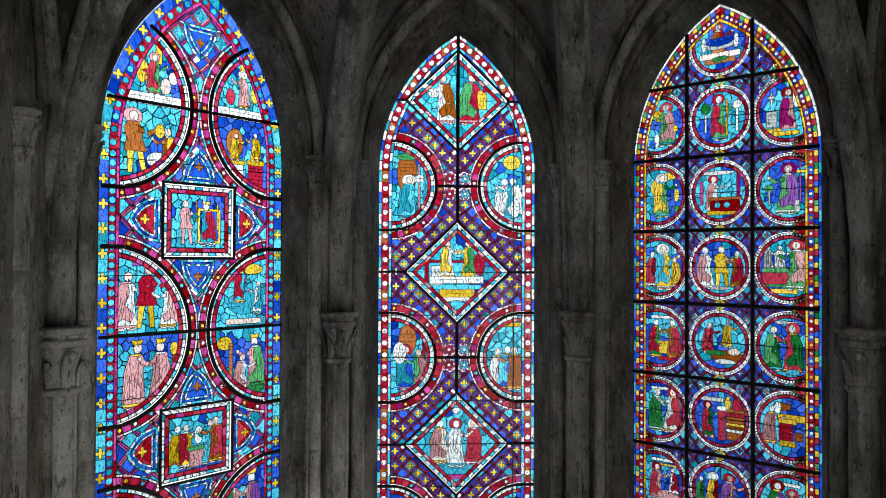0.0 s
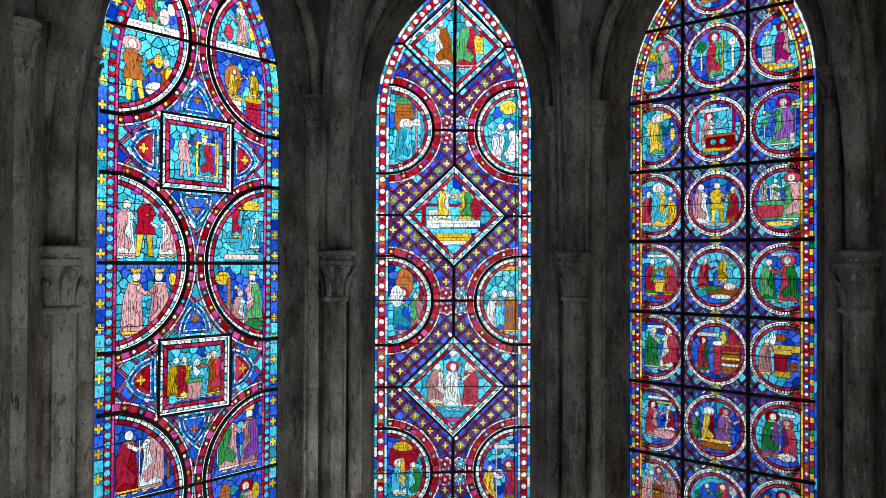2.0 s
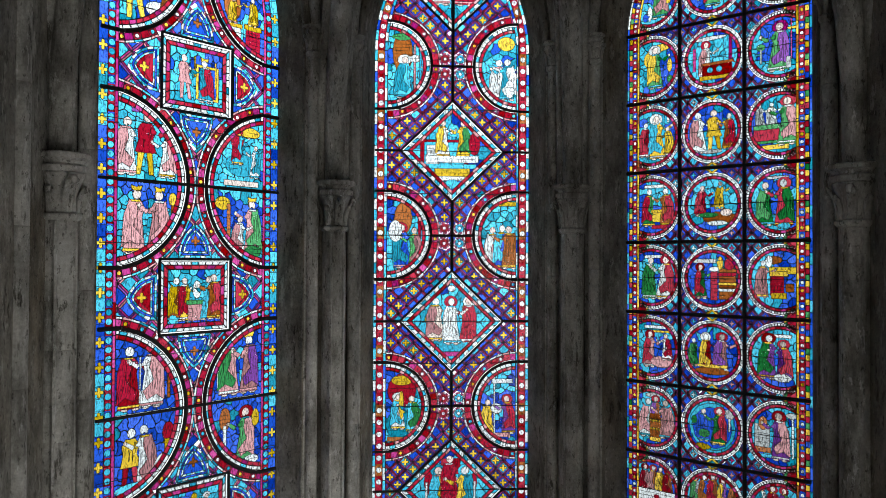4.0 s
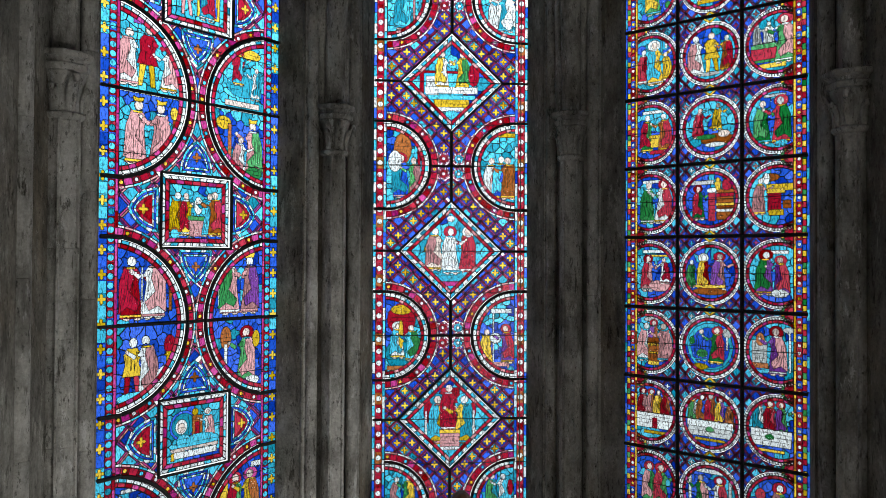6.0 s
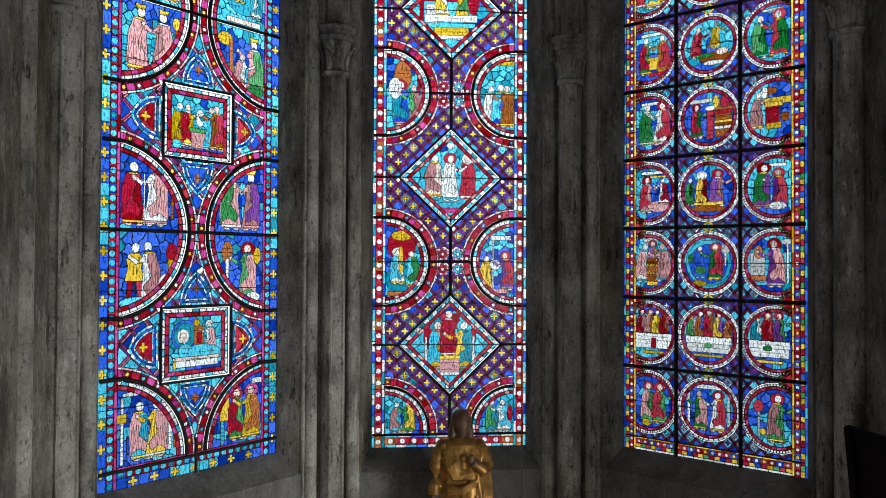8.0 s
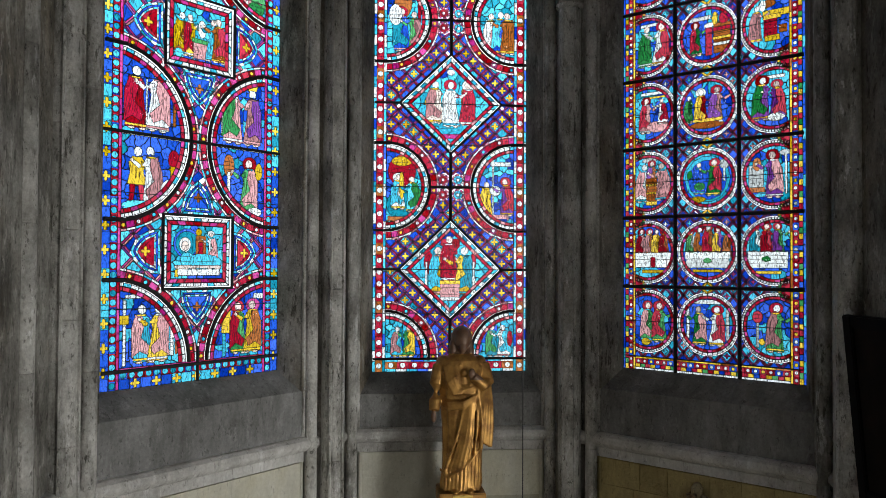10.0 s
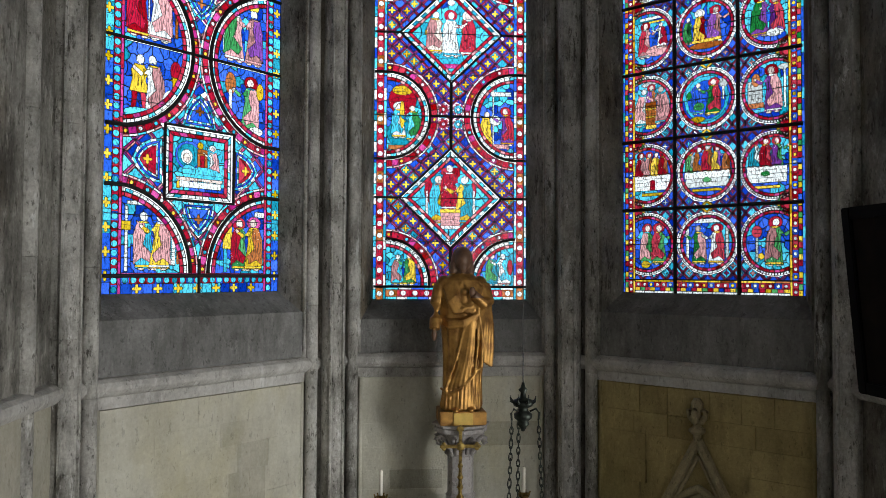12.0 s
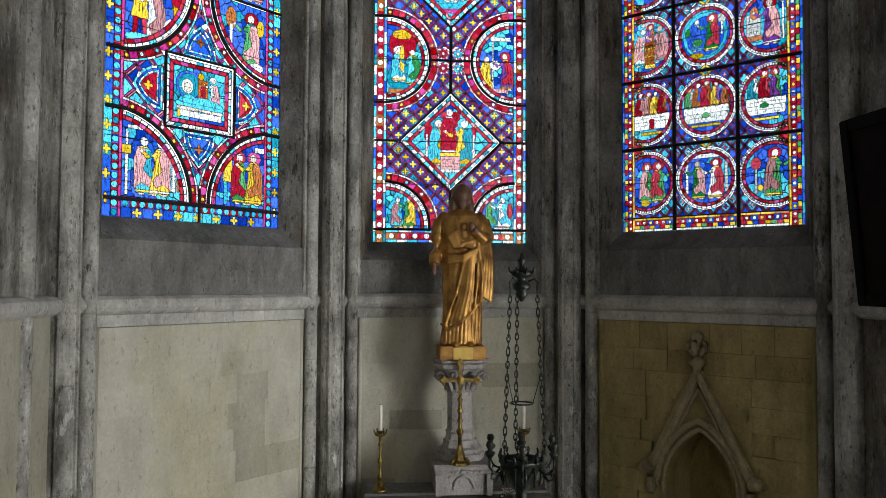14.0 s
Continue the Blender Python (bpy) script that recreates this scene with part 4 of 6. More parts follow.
def window_left(m, sill, spring, apex, HALF, edge):
    # heights below are in the glazier's grid; the frame turns them into metres
    m = m @ Matrix.Translation((0, 0, 5.824 - 5.845 * 0.9724)) @ Matrix.Diagonal((1, 1, 0.9724, 1))
    sill, SPRING, APEX = ((z - 5.824) / 0.9724 + 5.845 for z in (sill, spring, apex))
    rng = random.Random(23)
    root = thing("window_2", "stained glass lancet with square and large half-round medallions", "window", kind="structure", at=m)

    def maker(sh, row, k, q):
        if row == 0:
            c = "bcbbc"[k // 5 % 5]
            if k % 2:
                sh.pad(q, middle(q), 0.046, "y", c, 0.0026, 4)
            else:
                sh.piece(q, c, 0.003)
        elif row == 1:
            sh.pad(q, middle(q), 0.0285, "c", "r" if k % 4 else "b", 0.003, 10)
        else:
            sh.piece(q, "mmrm"[k % 4], 0.003)

    field = border(root, (sill, SPRING, APEX, HALF), ((0.084, 0.098), (0.062, 0.075), (0.026, 0.13)), maker)
    squares, rounds = [], []
    for z in (4.875, 6.80, 8.715):
        squares.append([(0.347, z - 0.32), (0.347, z + 0.32), (-0.347, z + 0.32), (-0.347, z - 0.32)])
    for z in (3.92, 5.845, 7.765, 9.68):
        for s in (-1, 1):
            rounds.append(circle(s * 0.8165, z, 0.728, 64))
    singles = 290
    scenes = list(SCENES_LEFT)
    for shp in rounds + squares:
        sh = Sheet()
        square = len(shp) == 4
        core = inside_of(field, inset(shp, 0.088))
        c = middle(shp)
        if not square and c[1] > 4.5:
            halves = [clip(core, 0, 1, c[1] - 0.012), clip(core, 0, -1, -c[1] - 0.012)]
        else:
            halves = [core]
        for hcore in halves:
            if len(hcore) > 2 and abs(area_of(hcore)) > 0.02:
                mosaic(sh, hcore, rng, ("bbbc" if c[1] < 7 else "cccb") if not square else "ccb", scenes.pop(0))
        panes = len(sh.glass)
        band(sh, shp, 0.018, 0.050, 0.075, "wwwcw", field)
        band(sh, shp, 0.050, 0.088, 0.10, "rrrm", field)
        take = min(panes, singles)
        singles -= take
        finish(root, sh, "medallion", "large half-round medallion on blue" if not square else "square medallion with white and ruby rim", take)
    sh = Sheet()
    big, orn = [], []
    for shp in rounds:
        c = middle(shp)
        halo = circle(c[0], c[1], 0.823, 64)
        big.append(halo)
        tmp = Sheet()
        band(tmp, halo, 0.0, 0.022, 0.11, "wkwc", field, 0.0042)
        band(tmp, halo, 0.022, 0.082, 0.081, "rrmr", field, 0.0042, (0.020, "cyw", 2))
        for (poly,), col in tmp.glass:
            for l in squares:
                if len(poly) >= 3:
                    poly = outside_of(l, poly)
            if len(poly) >= 3 and poly and (middle(poly)[0] * c[0] > 0) and not any(math.dist(middle(poly), middle(o)) < 0.808 for o in big[:-1]):
                sh.piece(poly, col, 0.0042)
    for z in (4.875, 6.80, 8.715, 10.76):
        for dx, dz, base, half, tall in ((0, -1, 0.32, 0.165, 0.31),) if z > 10 else ((1, 0, 0.347, 0.19, 0.28), (0, 1, 0.32, 0.165, 0.31), (-1, 0, 0.347, 0.19, 0.28), (0, -1, 0.32, 0.165, 0.31)):
            # a pointed leaf that stands on one side of the square
            flank = arch_side(half, base + 0.012, base + tall, 6)
            leaf = [(dx * r, z + dx * v) if dz == 0 else (-dz * v, z + dz * r) for v, r in [(-v, r) for v, r in flank] + flank[-2::-1]]
            if area_of(leaf) < 0:
                leaf = leaf[::-1]
            orn.append(leaf)
            band(sh, leaf, 0.0, 0.022, 0.06, "cwc", field, 0.003)
            band(sh, leaf, 0.022, 0.040, 0.07, "b", field, 0.003)
            band(sh, leaf, 0.040, 0.058, 0.07, "wc", field, 0.003)
            core = inset(leaf, 0.058)
            if len(core) > 2:
                c = middle(core)
                sh.pad(core, c, 0.047, "y" if dx else "o", "r" if dx else "b", 0.003, 4)
    quilt(sh, field, big + squares + orn, 0.20, 0.20, rng, "mpmk", "bccb", "cbc", 0.052)
    finish(root, sh, "ground_lead", "lead of the patterned ground in purple and blue")
    for shp in squares:
        bar(root, shp, 0.016, True, "square_bar")
    for shp in rounds:
        pts = sorted([p for p in shp if abs(p[0]) <= min(0.735, reach(p[1], SPRING, APEX, HALF) - 0.03) and p[1] > sill + 0.14], key=lambda p: p[1])
        bar(root, pts, 0.018, False, "curved_bar")
    for z in (5.845, 7.765, 9.68):
        e = reach(z, SPRING, APEX, HALF) - 0.008
        bar(root, [(-e, z), (e, z)], 0.014)
        for d in (-0.718, 0.718):
            if z + d < 10:
                for s in (-1, 1):
                    bar(root, [(s * 0.685, z + d), (s * 0.867, z + d)], 0.018)
    bar(root, [(-0.867, sill + 0.150), (0.867, sill + 0.150)], 0.016)
    for s in (-1, 1):
        bar(root, [(s * 0.685, 4.638), (s * 0.867, 4.638)], 0.018)
    bar(root, [(0, sill), (0, 4.05)], 0.015)
    for z in (5.35, 6.32, 7.25, 8.25, 9.2, 4.4):
        bar(root, [(-0.867, z), (0.867, z)], 0.0035, False, "saddle_bar")
    return root


# right window: same tints darkened, its weaker daylight put into the glass colour
DIMMED = {k: glass("dimmed " + m.name, tuple(v * d for v, d in zip(c, (0.76, 0.76, 0.75))), 0.4) for k, (m, c) in GLASS_TINT.items()}


def window_right(m, sill, spring, apex, HALF, edge):
    # heights below are in the glazier's grid; the frame turns them into metres
    m = m @ Matrix.Translation((0, 0, 4.586 - 4.57 * 0.9906)) @ Matrix.Diagonal((1, 1, 0.9906, 1))
    sill, SPRING, APEX = ((z - 4.586) / 0.9906 + 4.57 for z in (sill, spring, apex))
    rng = random.Random(37)
    root = thing("window_3", "stained glass lancet with three columns of round medallions", "window", kind="structure", at=m)

    def maker(sh, row, k, q):
        if row == 0:
            sh.piece(q, "w" if middle(q)[1] > SPRING + 0.15 or middle(q)[1] < sill + 0.03 else "bcbb"[k % 4], 0.003)
        elif row == 1:
            sh.piece(q, "ygrybr"[k % 6], 0.0036)
        elif row == 2:
            sh.pad(q, middle(q), 0.017, "wwyw"[k % 4], "rrb"[k % 3], 0.003, 8)
        else:
            sh.piece(q, "yyyo"[k % 4], 0.003)

    field = border(root, (sill, SPRING, APEX, HALF), ((0.022, 0.10), (0.036, 0.052), (0.049, 0.066), (0.022, 0.12)), maker, DIMMED)
    bars = [4.57 + 0.672 * k for k in range(9)]
    rows = [4.235] + [b + 0.336 for b in bars]
    rounds = []
    for r, z in enumerate(rows):
        for u in (-0.605, -0.003, 0.60):
            if z > 10.1 and u != -0.003:
                continue
            rounds.append((r, circle(u, z, 0.292 if u == -0.003 else 0.306, 36)))
    singles = 290
    scenes = list(SCENES_RIGHT)
    for r, shp in rounds:
        sh = Sheet()
        core = inside_of(field, inset(shp, 0.058))
        if len(core) < 3:
            continue
        mosaic(sh, core, rng, "cccb" if r > 5 else "bbcc", scenes.pop(0), 0.0042)
        panes = len(sh.glass)
        band(sh, shp, 0.004, 0.030, 0.034, "w", field, 0.0045)
        band(sh, shp, 0.030, 0.058, 0.09, "rrrm", field, 0.0045)
        take = min(panes, singles)
        singles -= take
        finish(root, sh, "medallion", "round medallion with white beaded rim", take, DIMMED)
    sh = Sheet()
    bosses = []
    for z in bars:
        # half-round bosses against the border and small lozenges between the middle medallions
        e = reach(z, SPRING, APEX, HALF) - 0.129
        for u in (-e, e):
            boss = circle(u, z, 0.105, 20)
            bosses.append(boss)
            band(sh, boss, 0.0, 0.024, 0.05, "gyg", field, 0.003)
            band(sh, boss, 0.024, 0.050, 0.05, "r", field, 0.003)
            sh.piece(inside_of(field, inset(boss, 0.050)), "r", 0.003)
        knot = [(0.072, z), (-0.003, z + 0.062), (-0.078, z), (-0.003, z - 0.062)]
        bosses.append(knot)
        band(sh, knot, 0.0, 0.020, 0.09, "y", field, 0.003)
        sh.piece(inset(knot, 0.020), "c", 0.003)
    quilt(sh, field, [s for r, s in rounds] + bosses, 0.118, 0.135, rng, "mpmr", "bcbc", "kcmw", 0.026)
    finish(root, sh, "ground_lead", "lead of the fretted ground in blue and purple", 0, DIMMED)
    for u in (-0.306, 0.299):
        bar(root, [(u, sill), (u, max(z / 50 for z in range(475, 540) if reach(z / 50, SPRING, APEX, HALF) > abs(u)))], 0.019, False, "upright_bar")
    for z in bars:
        e = reach(z, SPRING, APEX, HALF) - 0.008
        bar(root, [(-e, z), (e, z)], 0.017)
    bar(root, [(-0.835, sill + 0.13), (0.835, sill + 0.13)], 0.006)
    for z in rows[:-1]:
        bar(root, [(-0.835, z), (0.835, z)], 0.0035, False, "saddle_bar")
    return root


window_centre(*WALLS["centre"])
window_left(*WALLS["left"])
window_right(*WALLS["right"])


# ---- shafts, arches and mouldings ----
def leaf_shape(bm, r0, z0, z1, ang, width, curl):
    """A stone leaf that clings to the bell, swings out and rolls over into a knob at its tip."""
    c, s = math.cos(ang), math.sin(ang)
    h = z1 - z0
    spine = [(r0, z0, 0.5), (r0 + 0.06 * curl, z0 + 0.30 * h, 0.85), (r0 + 0.22 * curl, z0 + 0.58 * h, 1.0), (r0 + 0.55 * curl, z0 + 0.84 * h, 0.85),
             (r0 + 0.85 * curl, z0 + 0.95 * h, 0.7), (r0 + 1.05 * curl, z0 + 0.86 * h, 0.62), (r0 + 1.0 * curl, z0 + 0.72 * h, 0.5), (r0 + 0.80 * curl, z0 + 0.70 * h, 0.3)]
    rows = []
    for r, z, k in spine:
        row = []
        for q, lift in ((-1, -0.30), (-0.55, 0.05), (0, 0.22), (0.55, 0.05), (1, -0.30)):
            rr = r + lift * width * 0.6
            row.append(bm.verts.new((rr * c - q * k * width * s, rr * s + q * k * width * c, z + lift * 0.012)))
        rows.append(row)
    fs = [bm.faces.new((a[i], a[i + 1], b[i + 1], b[i])) for a, b in zip(rows, rows[1:]) for i in range(4)]
    bmesh.ops.recalc_face_normals(bm, faces=fs)
    bmesh.ops.solidify(bm, geom=fs, thickness=0.014)


def capital(parent, r, z0, z1, mat, leaves=8, turn=0.0):
    h = z1 - z0
    part("necking", lathe(bmesh.new(), [(r, z0 - 0.03), (r * 1.10, z0 - 0.024), (r * 1.24, z0 - 0.004), (r * 1.22, z0 + 0.018), (r * 1.0, z0 + 0.03)], 24), mat, parent, smooth=True)
    part("bell", lathe(bmesh.new(), [(r, z0 + 0.025), (r * 1.02, z0 + 0.3 * h), (r * 1.12, z0 + 0.50 * h), (r * 1.34, z0 + 0.66 * h), (r * 1.3, z0 + 0.69 * h)], 24), mat, parent, smooth=True)
    slab = lathe(bmesh.new(), [(r * 1.2, z0 + 0.675 * h), (r * 1.52, z0 + 0.70 * h), (r * 1.56, z0 + 0.79 * h), (r * 1.34, z0 + 0.83 * h), (r * 1.40, z0 + 0.87 * h), (r * 1.72, z0 + 0.91 * h), (r * 1.74, z1 - 0.012), (r * 1.66, z1), (r, z1 + 0.006)], 8)
    bmesh.ops.rotate(slab, verts=slab.verts, cent=(0, 0, 0), matrix=Matrix.Rotation(radians(turn + 22.5), 3, "Z"))
    part("abacus", slab, mat, parent)
    for k in range(leaves):
        bm = bmesh.new()
        high = k % 2 == 0
        leaf_shape(bm, r * 1.02, z0 + 0.03, z0 + (0.68 if high else 0.50) * h, radians(turn) + 2 * math.pi * k / leaves, r * (0.30 if high else 0.26), r * (0.80 if high else 0.45))
        part("carved_leaf", bm, mat, parent, smooth=True)


def drum_mesh(r, h, mat):
    bm = lathe(bmesh.new(), [(r - 0.003, 0.0), (r, 0.003), (r, h * 0.5), (r, h - 0.003), (r - 0.003, h)], 20)
    me = bpy.data.meshes.new("drum")
    bm.to_mesh(me)
    bm.free()
    me.materials.append(mat)
    me.shade_smooth()
    return me


def fillet(bm, angle, r, z0, z1, w=0.014, out=0.016):
    """A thin raised strip along a shaft."""
    c, s = math.cos(angle), math.sin(angle)
    vs = []
    for z in (z0, z1):
        for rr, k in ((r - 0.01, -w), (r + out, -w * 0.6), (r + out, w * 0.6), (r - 0.01, w)):
            vs.append(bm.verts.new((rr * c - k * s, rr * s + k * c, z)))
    bm.faces.new((vs[0], vs[1], vs[5], vs[4]))
    bm.faces.new((vs[1], vs[2], vs[6], vs[5]))
    bm.faces.new((vs[2], vs[3], vs[7], vs[6]))


CROWN = Vector((CX, 3.9, 12.35))


def vault_shaft(x, y, back, label, R_MAIN=0.112):
    """A corner shaft in drums with collar, carved capital and the vault rib that springs from it."""
    root = thing("vault_shaft", label, "column", "vault shafts of the chapel", at=pose(x, y, 0))
    rng = random.Random(int(1000 * (x + 5)))
    z = 0.0
    while z < 7.35:
        h = min(rng.uniform(0.62, 0.95), 7.36 - z)
        if 7.36 - z - h < 0.3:
            h = 7.36 - z
        ob = new("drum", drum_mesh(R_MAIN, h - 0.002, STONE_TRIM))
        ob.parent, ob.location = root, (0, 0, z)
        z += h
    for a in (back + 150, back + 210):
        bm = bmesh.new()
        fillet(bm, radians(a), R_MAIN, 0.02, 7.33)
        part("fillet", bm, STONE_TRIM, root)
    cap = new("capital")
    cap.parent = root
    capital(cap, R_MAIN, 7.36, 7.81, STONE_TRIM, 8, back)
    # stilted rib: upright at first, then bending over to the crown of the vault
    base = Vector((0, 0, 7.81))
    top = CROWN - Vector((x, y, 0))
    path = [base]
    for i in range(1, 15):
        a = 0.5 * math.pi * i / 14
        path.append(Vector((top.x * (1 - math.cos(a)), top.y * (1 - math.cos(a)), 7.95 + (top.z - 7.95) * math.sin(a))))
    d = Vector((top.x, top.y, 0)).normalized()
    side = Vector((-d.y, d.x, 0))
    part("rib", sweep(bmesh.new(), path, lambda t: 0.092 + 0.03 * min(1.0, 2.5 * t), 14), STONE_TRIM, root, "weathered grey vault rib", True)
    for s in (-1, 1):
        part("rib_roll", sweep(bmesh.new(), [p + side * (0.115 * s) - d * 0.07 for p in path], 0.05, 10), STONE_TRIM, root, "weathered side roll of the rib", True)
    return root


vault_shaft(*SHAFTS["left_outer"], 135, "clustered limestone shaft with foliate capital, pale below", 0.135)
vault_shaft(*SHAFTS["left"], 110, "grey limestone corner shaft with foliate capital beside the window")
vault_shaft(*SHAFTS["right"], 70, "brownish limestone corner shaft with foliate capital beside the window")
vault_shaft(*SHAFTS["right_outer"], 45, "dark limestone shaft with foliate capital beside a framed picture", 0.125)


def vault_web(m, key, half, spring, apex, label):
    """Plastered cells of the vault between a wall arch and the ribs on its two sides."""
    root = thing("ceiling_web", label, "vault", kind="structure")
    for s, shaft in zip((-1, 1), key):
        x, y = SHAFTS[shaft]
        rows = []
        for i in range(17):
            a = 0.5 * math.pi * i / 16
            k = 1 - math.cos(a)
            z = 7.95 + (CROWN.z - 7.95) * math.sin(a)
            rib = Vector((x + (CROWN.x - x) * k, y + (CROWN.y - y) * k, z))
            edge = m @ Vector((s * reach(min(z, apex), spring, apex, half), -FACE - 0.012, min(z, apex)))
            away = (rib - CROWN).normalized() * 0.03 if i < 16 else Vector()
            rows.append([(rib + Vector((away.x, away.y, 0.05))).lerp(edge, j / 6) for j in range(7)])
        bm = bmesh.new()
        grid = [[bm.verts.new(p) for p in row] for row in rows]
        for a, b in zip(grid, grid[1:]):
            for j in range(6):
                bm.faces.new((a[j], a[j + 1], b[j + 1], b[j]))
        bmesh.ops.remove_doubles(bm, verts=bm.verts, dist=0.0005)
        bmesh.ops.recalc_face_normals(bm, faces=bm.faces)
        bmesh.ops.solidify(bm, geom=bm.faces, thickness=0.012)
        part("web", bm, PLASTER, root, smooth=True)
    return root


for key, pair in (("centre", ("left", "right")), ("left", ("left_outer", "left")), ("right", ("right", "right_outer"))):
    vault_web(WALLS[key][0], pair, WALLS[key][5] + 0.155, 9.26, 11.28, "grey plastered vault cell above a stained glass window")


def colonnette(m, u, n, label, r=0.060, top=9.26):
    root = thing("colonnette", label, "column", "window colonnettes", at=m @ pose(u, -n, 0))
    rng = random.Random(int(100 * u + 1000 * m[0][3]) & 1023)
    z = 0.0
    while z < top - 0.3:
        h = rng.uniform(0.75, 1.2)
        if top - 0.26 - z - h < 0.4:
            h = top - 0.26 - z
        ob = new("drum", drum_mesh(r, h - 0.002, STONE_TRIM))
        ob.parent, ob.location = root, (0, 0, z)
        z += h
    cap = new("capital")
    cap.parent = root
    capital(cap, r * 1.1, top - 0.27, top, STONE_TRIM, 8)
    return root


def arch_roll(root, half, spring, apex, n, r, name, mat):
    side = arch_side(half, spring, apex, 18)
    pts = [(u, -n, z) for u, z in side] + [(-u, -n, z) for u, z in side[-2::-1]]
    part(name, sweep(bmesh.new(), pts, r, 10, False, 1.0, (0, 1, 0)), mat, root, smooth=True)


STRING = [(0.0, 3.02), (0.045, 3.03), (0.075, 3.05), (0.098, 3.08), (0.102, 3.11), (0.090, 3.14), (0.055, 3.165), (0.0, 3.18)]
for key, (m, sill, SPRING, APEX, HALF, e) in WALLS.items():
    for s in (-1, 1):
        colonnette(m, s * e, FACE + 0.035, "slender limestone colonnette flanking a stained glass window")
    root = thing("trim_arch", "moulded pointed wall arch over a stained glass window", "moulding", kind="structure", at=m)
    arch_roll(root, HALF + 0.125, SPRING, APEX + 0.12, FACE + 0.005, 0.022, "inner_roll", STONE_UP)
    arch_roll(root, e + 0.02, 9.26, 11.02, FACE + 0.045, 0.055, "wall_rib", STONE_TRIM)
    arch_roll(root, e + 0.12, 9.26, 11.24, FACE + 0.02, 0.036, "outer_roll", STONE_UP)
    arch_roll(root, e - 0.065, 9.26, 10.86, FACE + 0.0, 0.028, "hollow_roll", STONE_UP)
    for s in (-1, 1):
        part("jamb_roll", sweep(bmesh.new(), [(s * (HALF + 0.125), -FACE - 0.004, z) for z in (sill - 0.19, 6.5, SPRING)], 0.016, 8), STONE_UP, root, smooth=True)
    for s in (-1, 1):
        for off, r in ((0.066, 0.018), (-0.092, 0.030)):
            part("jamb_roll", sweep(bmesh.new(), [(s * (e - off), -FACE - 0.006, z) for z in (3.16, 6.3, 9.2)], r, 10), STONE_TRIM, root, smooth=True)
    half = e + 0.20
    tagged(part("trim_string", extrude_profile(bmesh.new(), STRING, [((u, -FACE + 0.02), (0, -1)) for u in (-half, half)]), STONE_STRING),
           "weathered grey roll-moulded string course", "moulding", kind="structure").matrix_world = m
    bm = box(bmesh.new(), -e - 0.08, e + 0.08, -FACE - 0.004, -FACE + 0.06, 2.935, 3.03, 0.006)
    tagged(part("trim_fascia", bm, STONE_STRING), "pale flat fascia under the string course", "moulding", kind="structure").matrix_world = m
    for s in (-1, 1):
        bm = sweep(bmesh.new(), [(s * (e - 0.085), -FACE, z) for z in (0, 1.5, 2.935)], 0.02, 8)
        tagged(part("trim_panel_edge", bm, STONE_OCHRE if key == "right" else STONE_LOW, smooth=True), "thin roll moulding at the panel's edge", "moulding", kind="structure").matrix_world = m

# return walls of the chapel, with their own colonnettes, arches and string course
for name, m, s in (("left", pose(-2.395, 3.9, 0, 0, 0, 88), 1), ("right", pose(3.585, 4.5, 0, 0, 0, -88), -0.4)):
    tagged(part("trim_string", extrude_profile(bmesh.new(), STRING, [((u, 0.02), (0, -1)) for u in (-1.6 * abs(s), 1.6 * abs(s))]), STONE_STRING),
           "weathered grey string course on the return wall", "moulding", kind="structure").matrix_world = m
    for u in ((0.80, -1.1) if s > 0 else (0.44,)):
        colonnette(m, u, -0.018, "limestone colonnette on the return wall", 0.066)
    root = thing("trim_arch", "moulded blind arch on the return wall", "moulding", kind="structure", at=m)
    arch_roll(root, 1.15 * abs(s), 9.36, 11.2, 0.04, 0.055, "wall_rib", STONE_TRIM)
    arch_roll(root, 1.02 * abs(s), 9.36, 11.0, 0.02, 0.03, "hollow_roll", STONE_UP)
    bm = box(bmesh.new(), -1.6 * abs(s), 1.6 * abs(s), 0.0, 0.3, 0.0, 3.04)
    tagged(part("wall_plinth", bm, STONE_LOW if s > 0 else STONE_UP), "pale lower wall of the chapel's side" if s > 0 else "dark lower wall of the chapel's side", "wall", kind="structure").matrix_world = m

# ashlar facing of the lower walls, block by block
BLOCKS = {}


def block_mesh(w, h, mat, gap, thick=0.035):
    key = (round(w, 2), round(h, 2), mat.name)
    if key not in BLOCKS:
        bm = bmesh.new()
        w, h = key[:2]
        g = gap
        outer = [(g, g), (w - g, g), (w - g, h - g), (g, h - g)]
        inner = [(g + 0.0012, g + 0.0012), (w - g - 0.0012, g + 0.0012), (w - g - 0.0012, h - g - 0.0012), (g + 0.0012, h - g - 0.0012)]
        a = [bm.verts.new((u, 0, z)) for u, z in outer]
        b = [bm.verts.new((u, -thick + 0.0012, z)) for u, z in outer]
        c = [bm.verts.new((u, -thick, z)) for u, z in inner]
        for i in range(4):
            j = (i + 1) % 4
            bm.faces.new((a[i], a[j], b[j], b[i]))
            bm.faces.new((b[i], b[j], c[j], c[i]))
        bm.faces.new(c)
        bmesh.ops.recalc_face_normals(bm, faces=bm.faces)
        me = bpy.data.meshes.new("stone_block")
        bm.to_mesh(me)
        bm.free()
        me.materials.append(mat)
        BLOCKS[key] = me
    return BLOCKS[key]


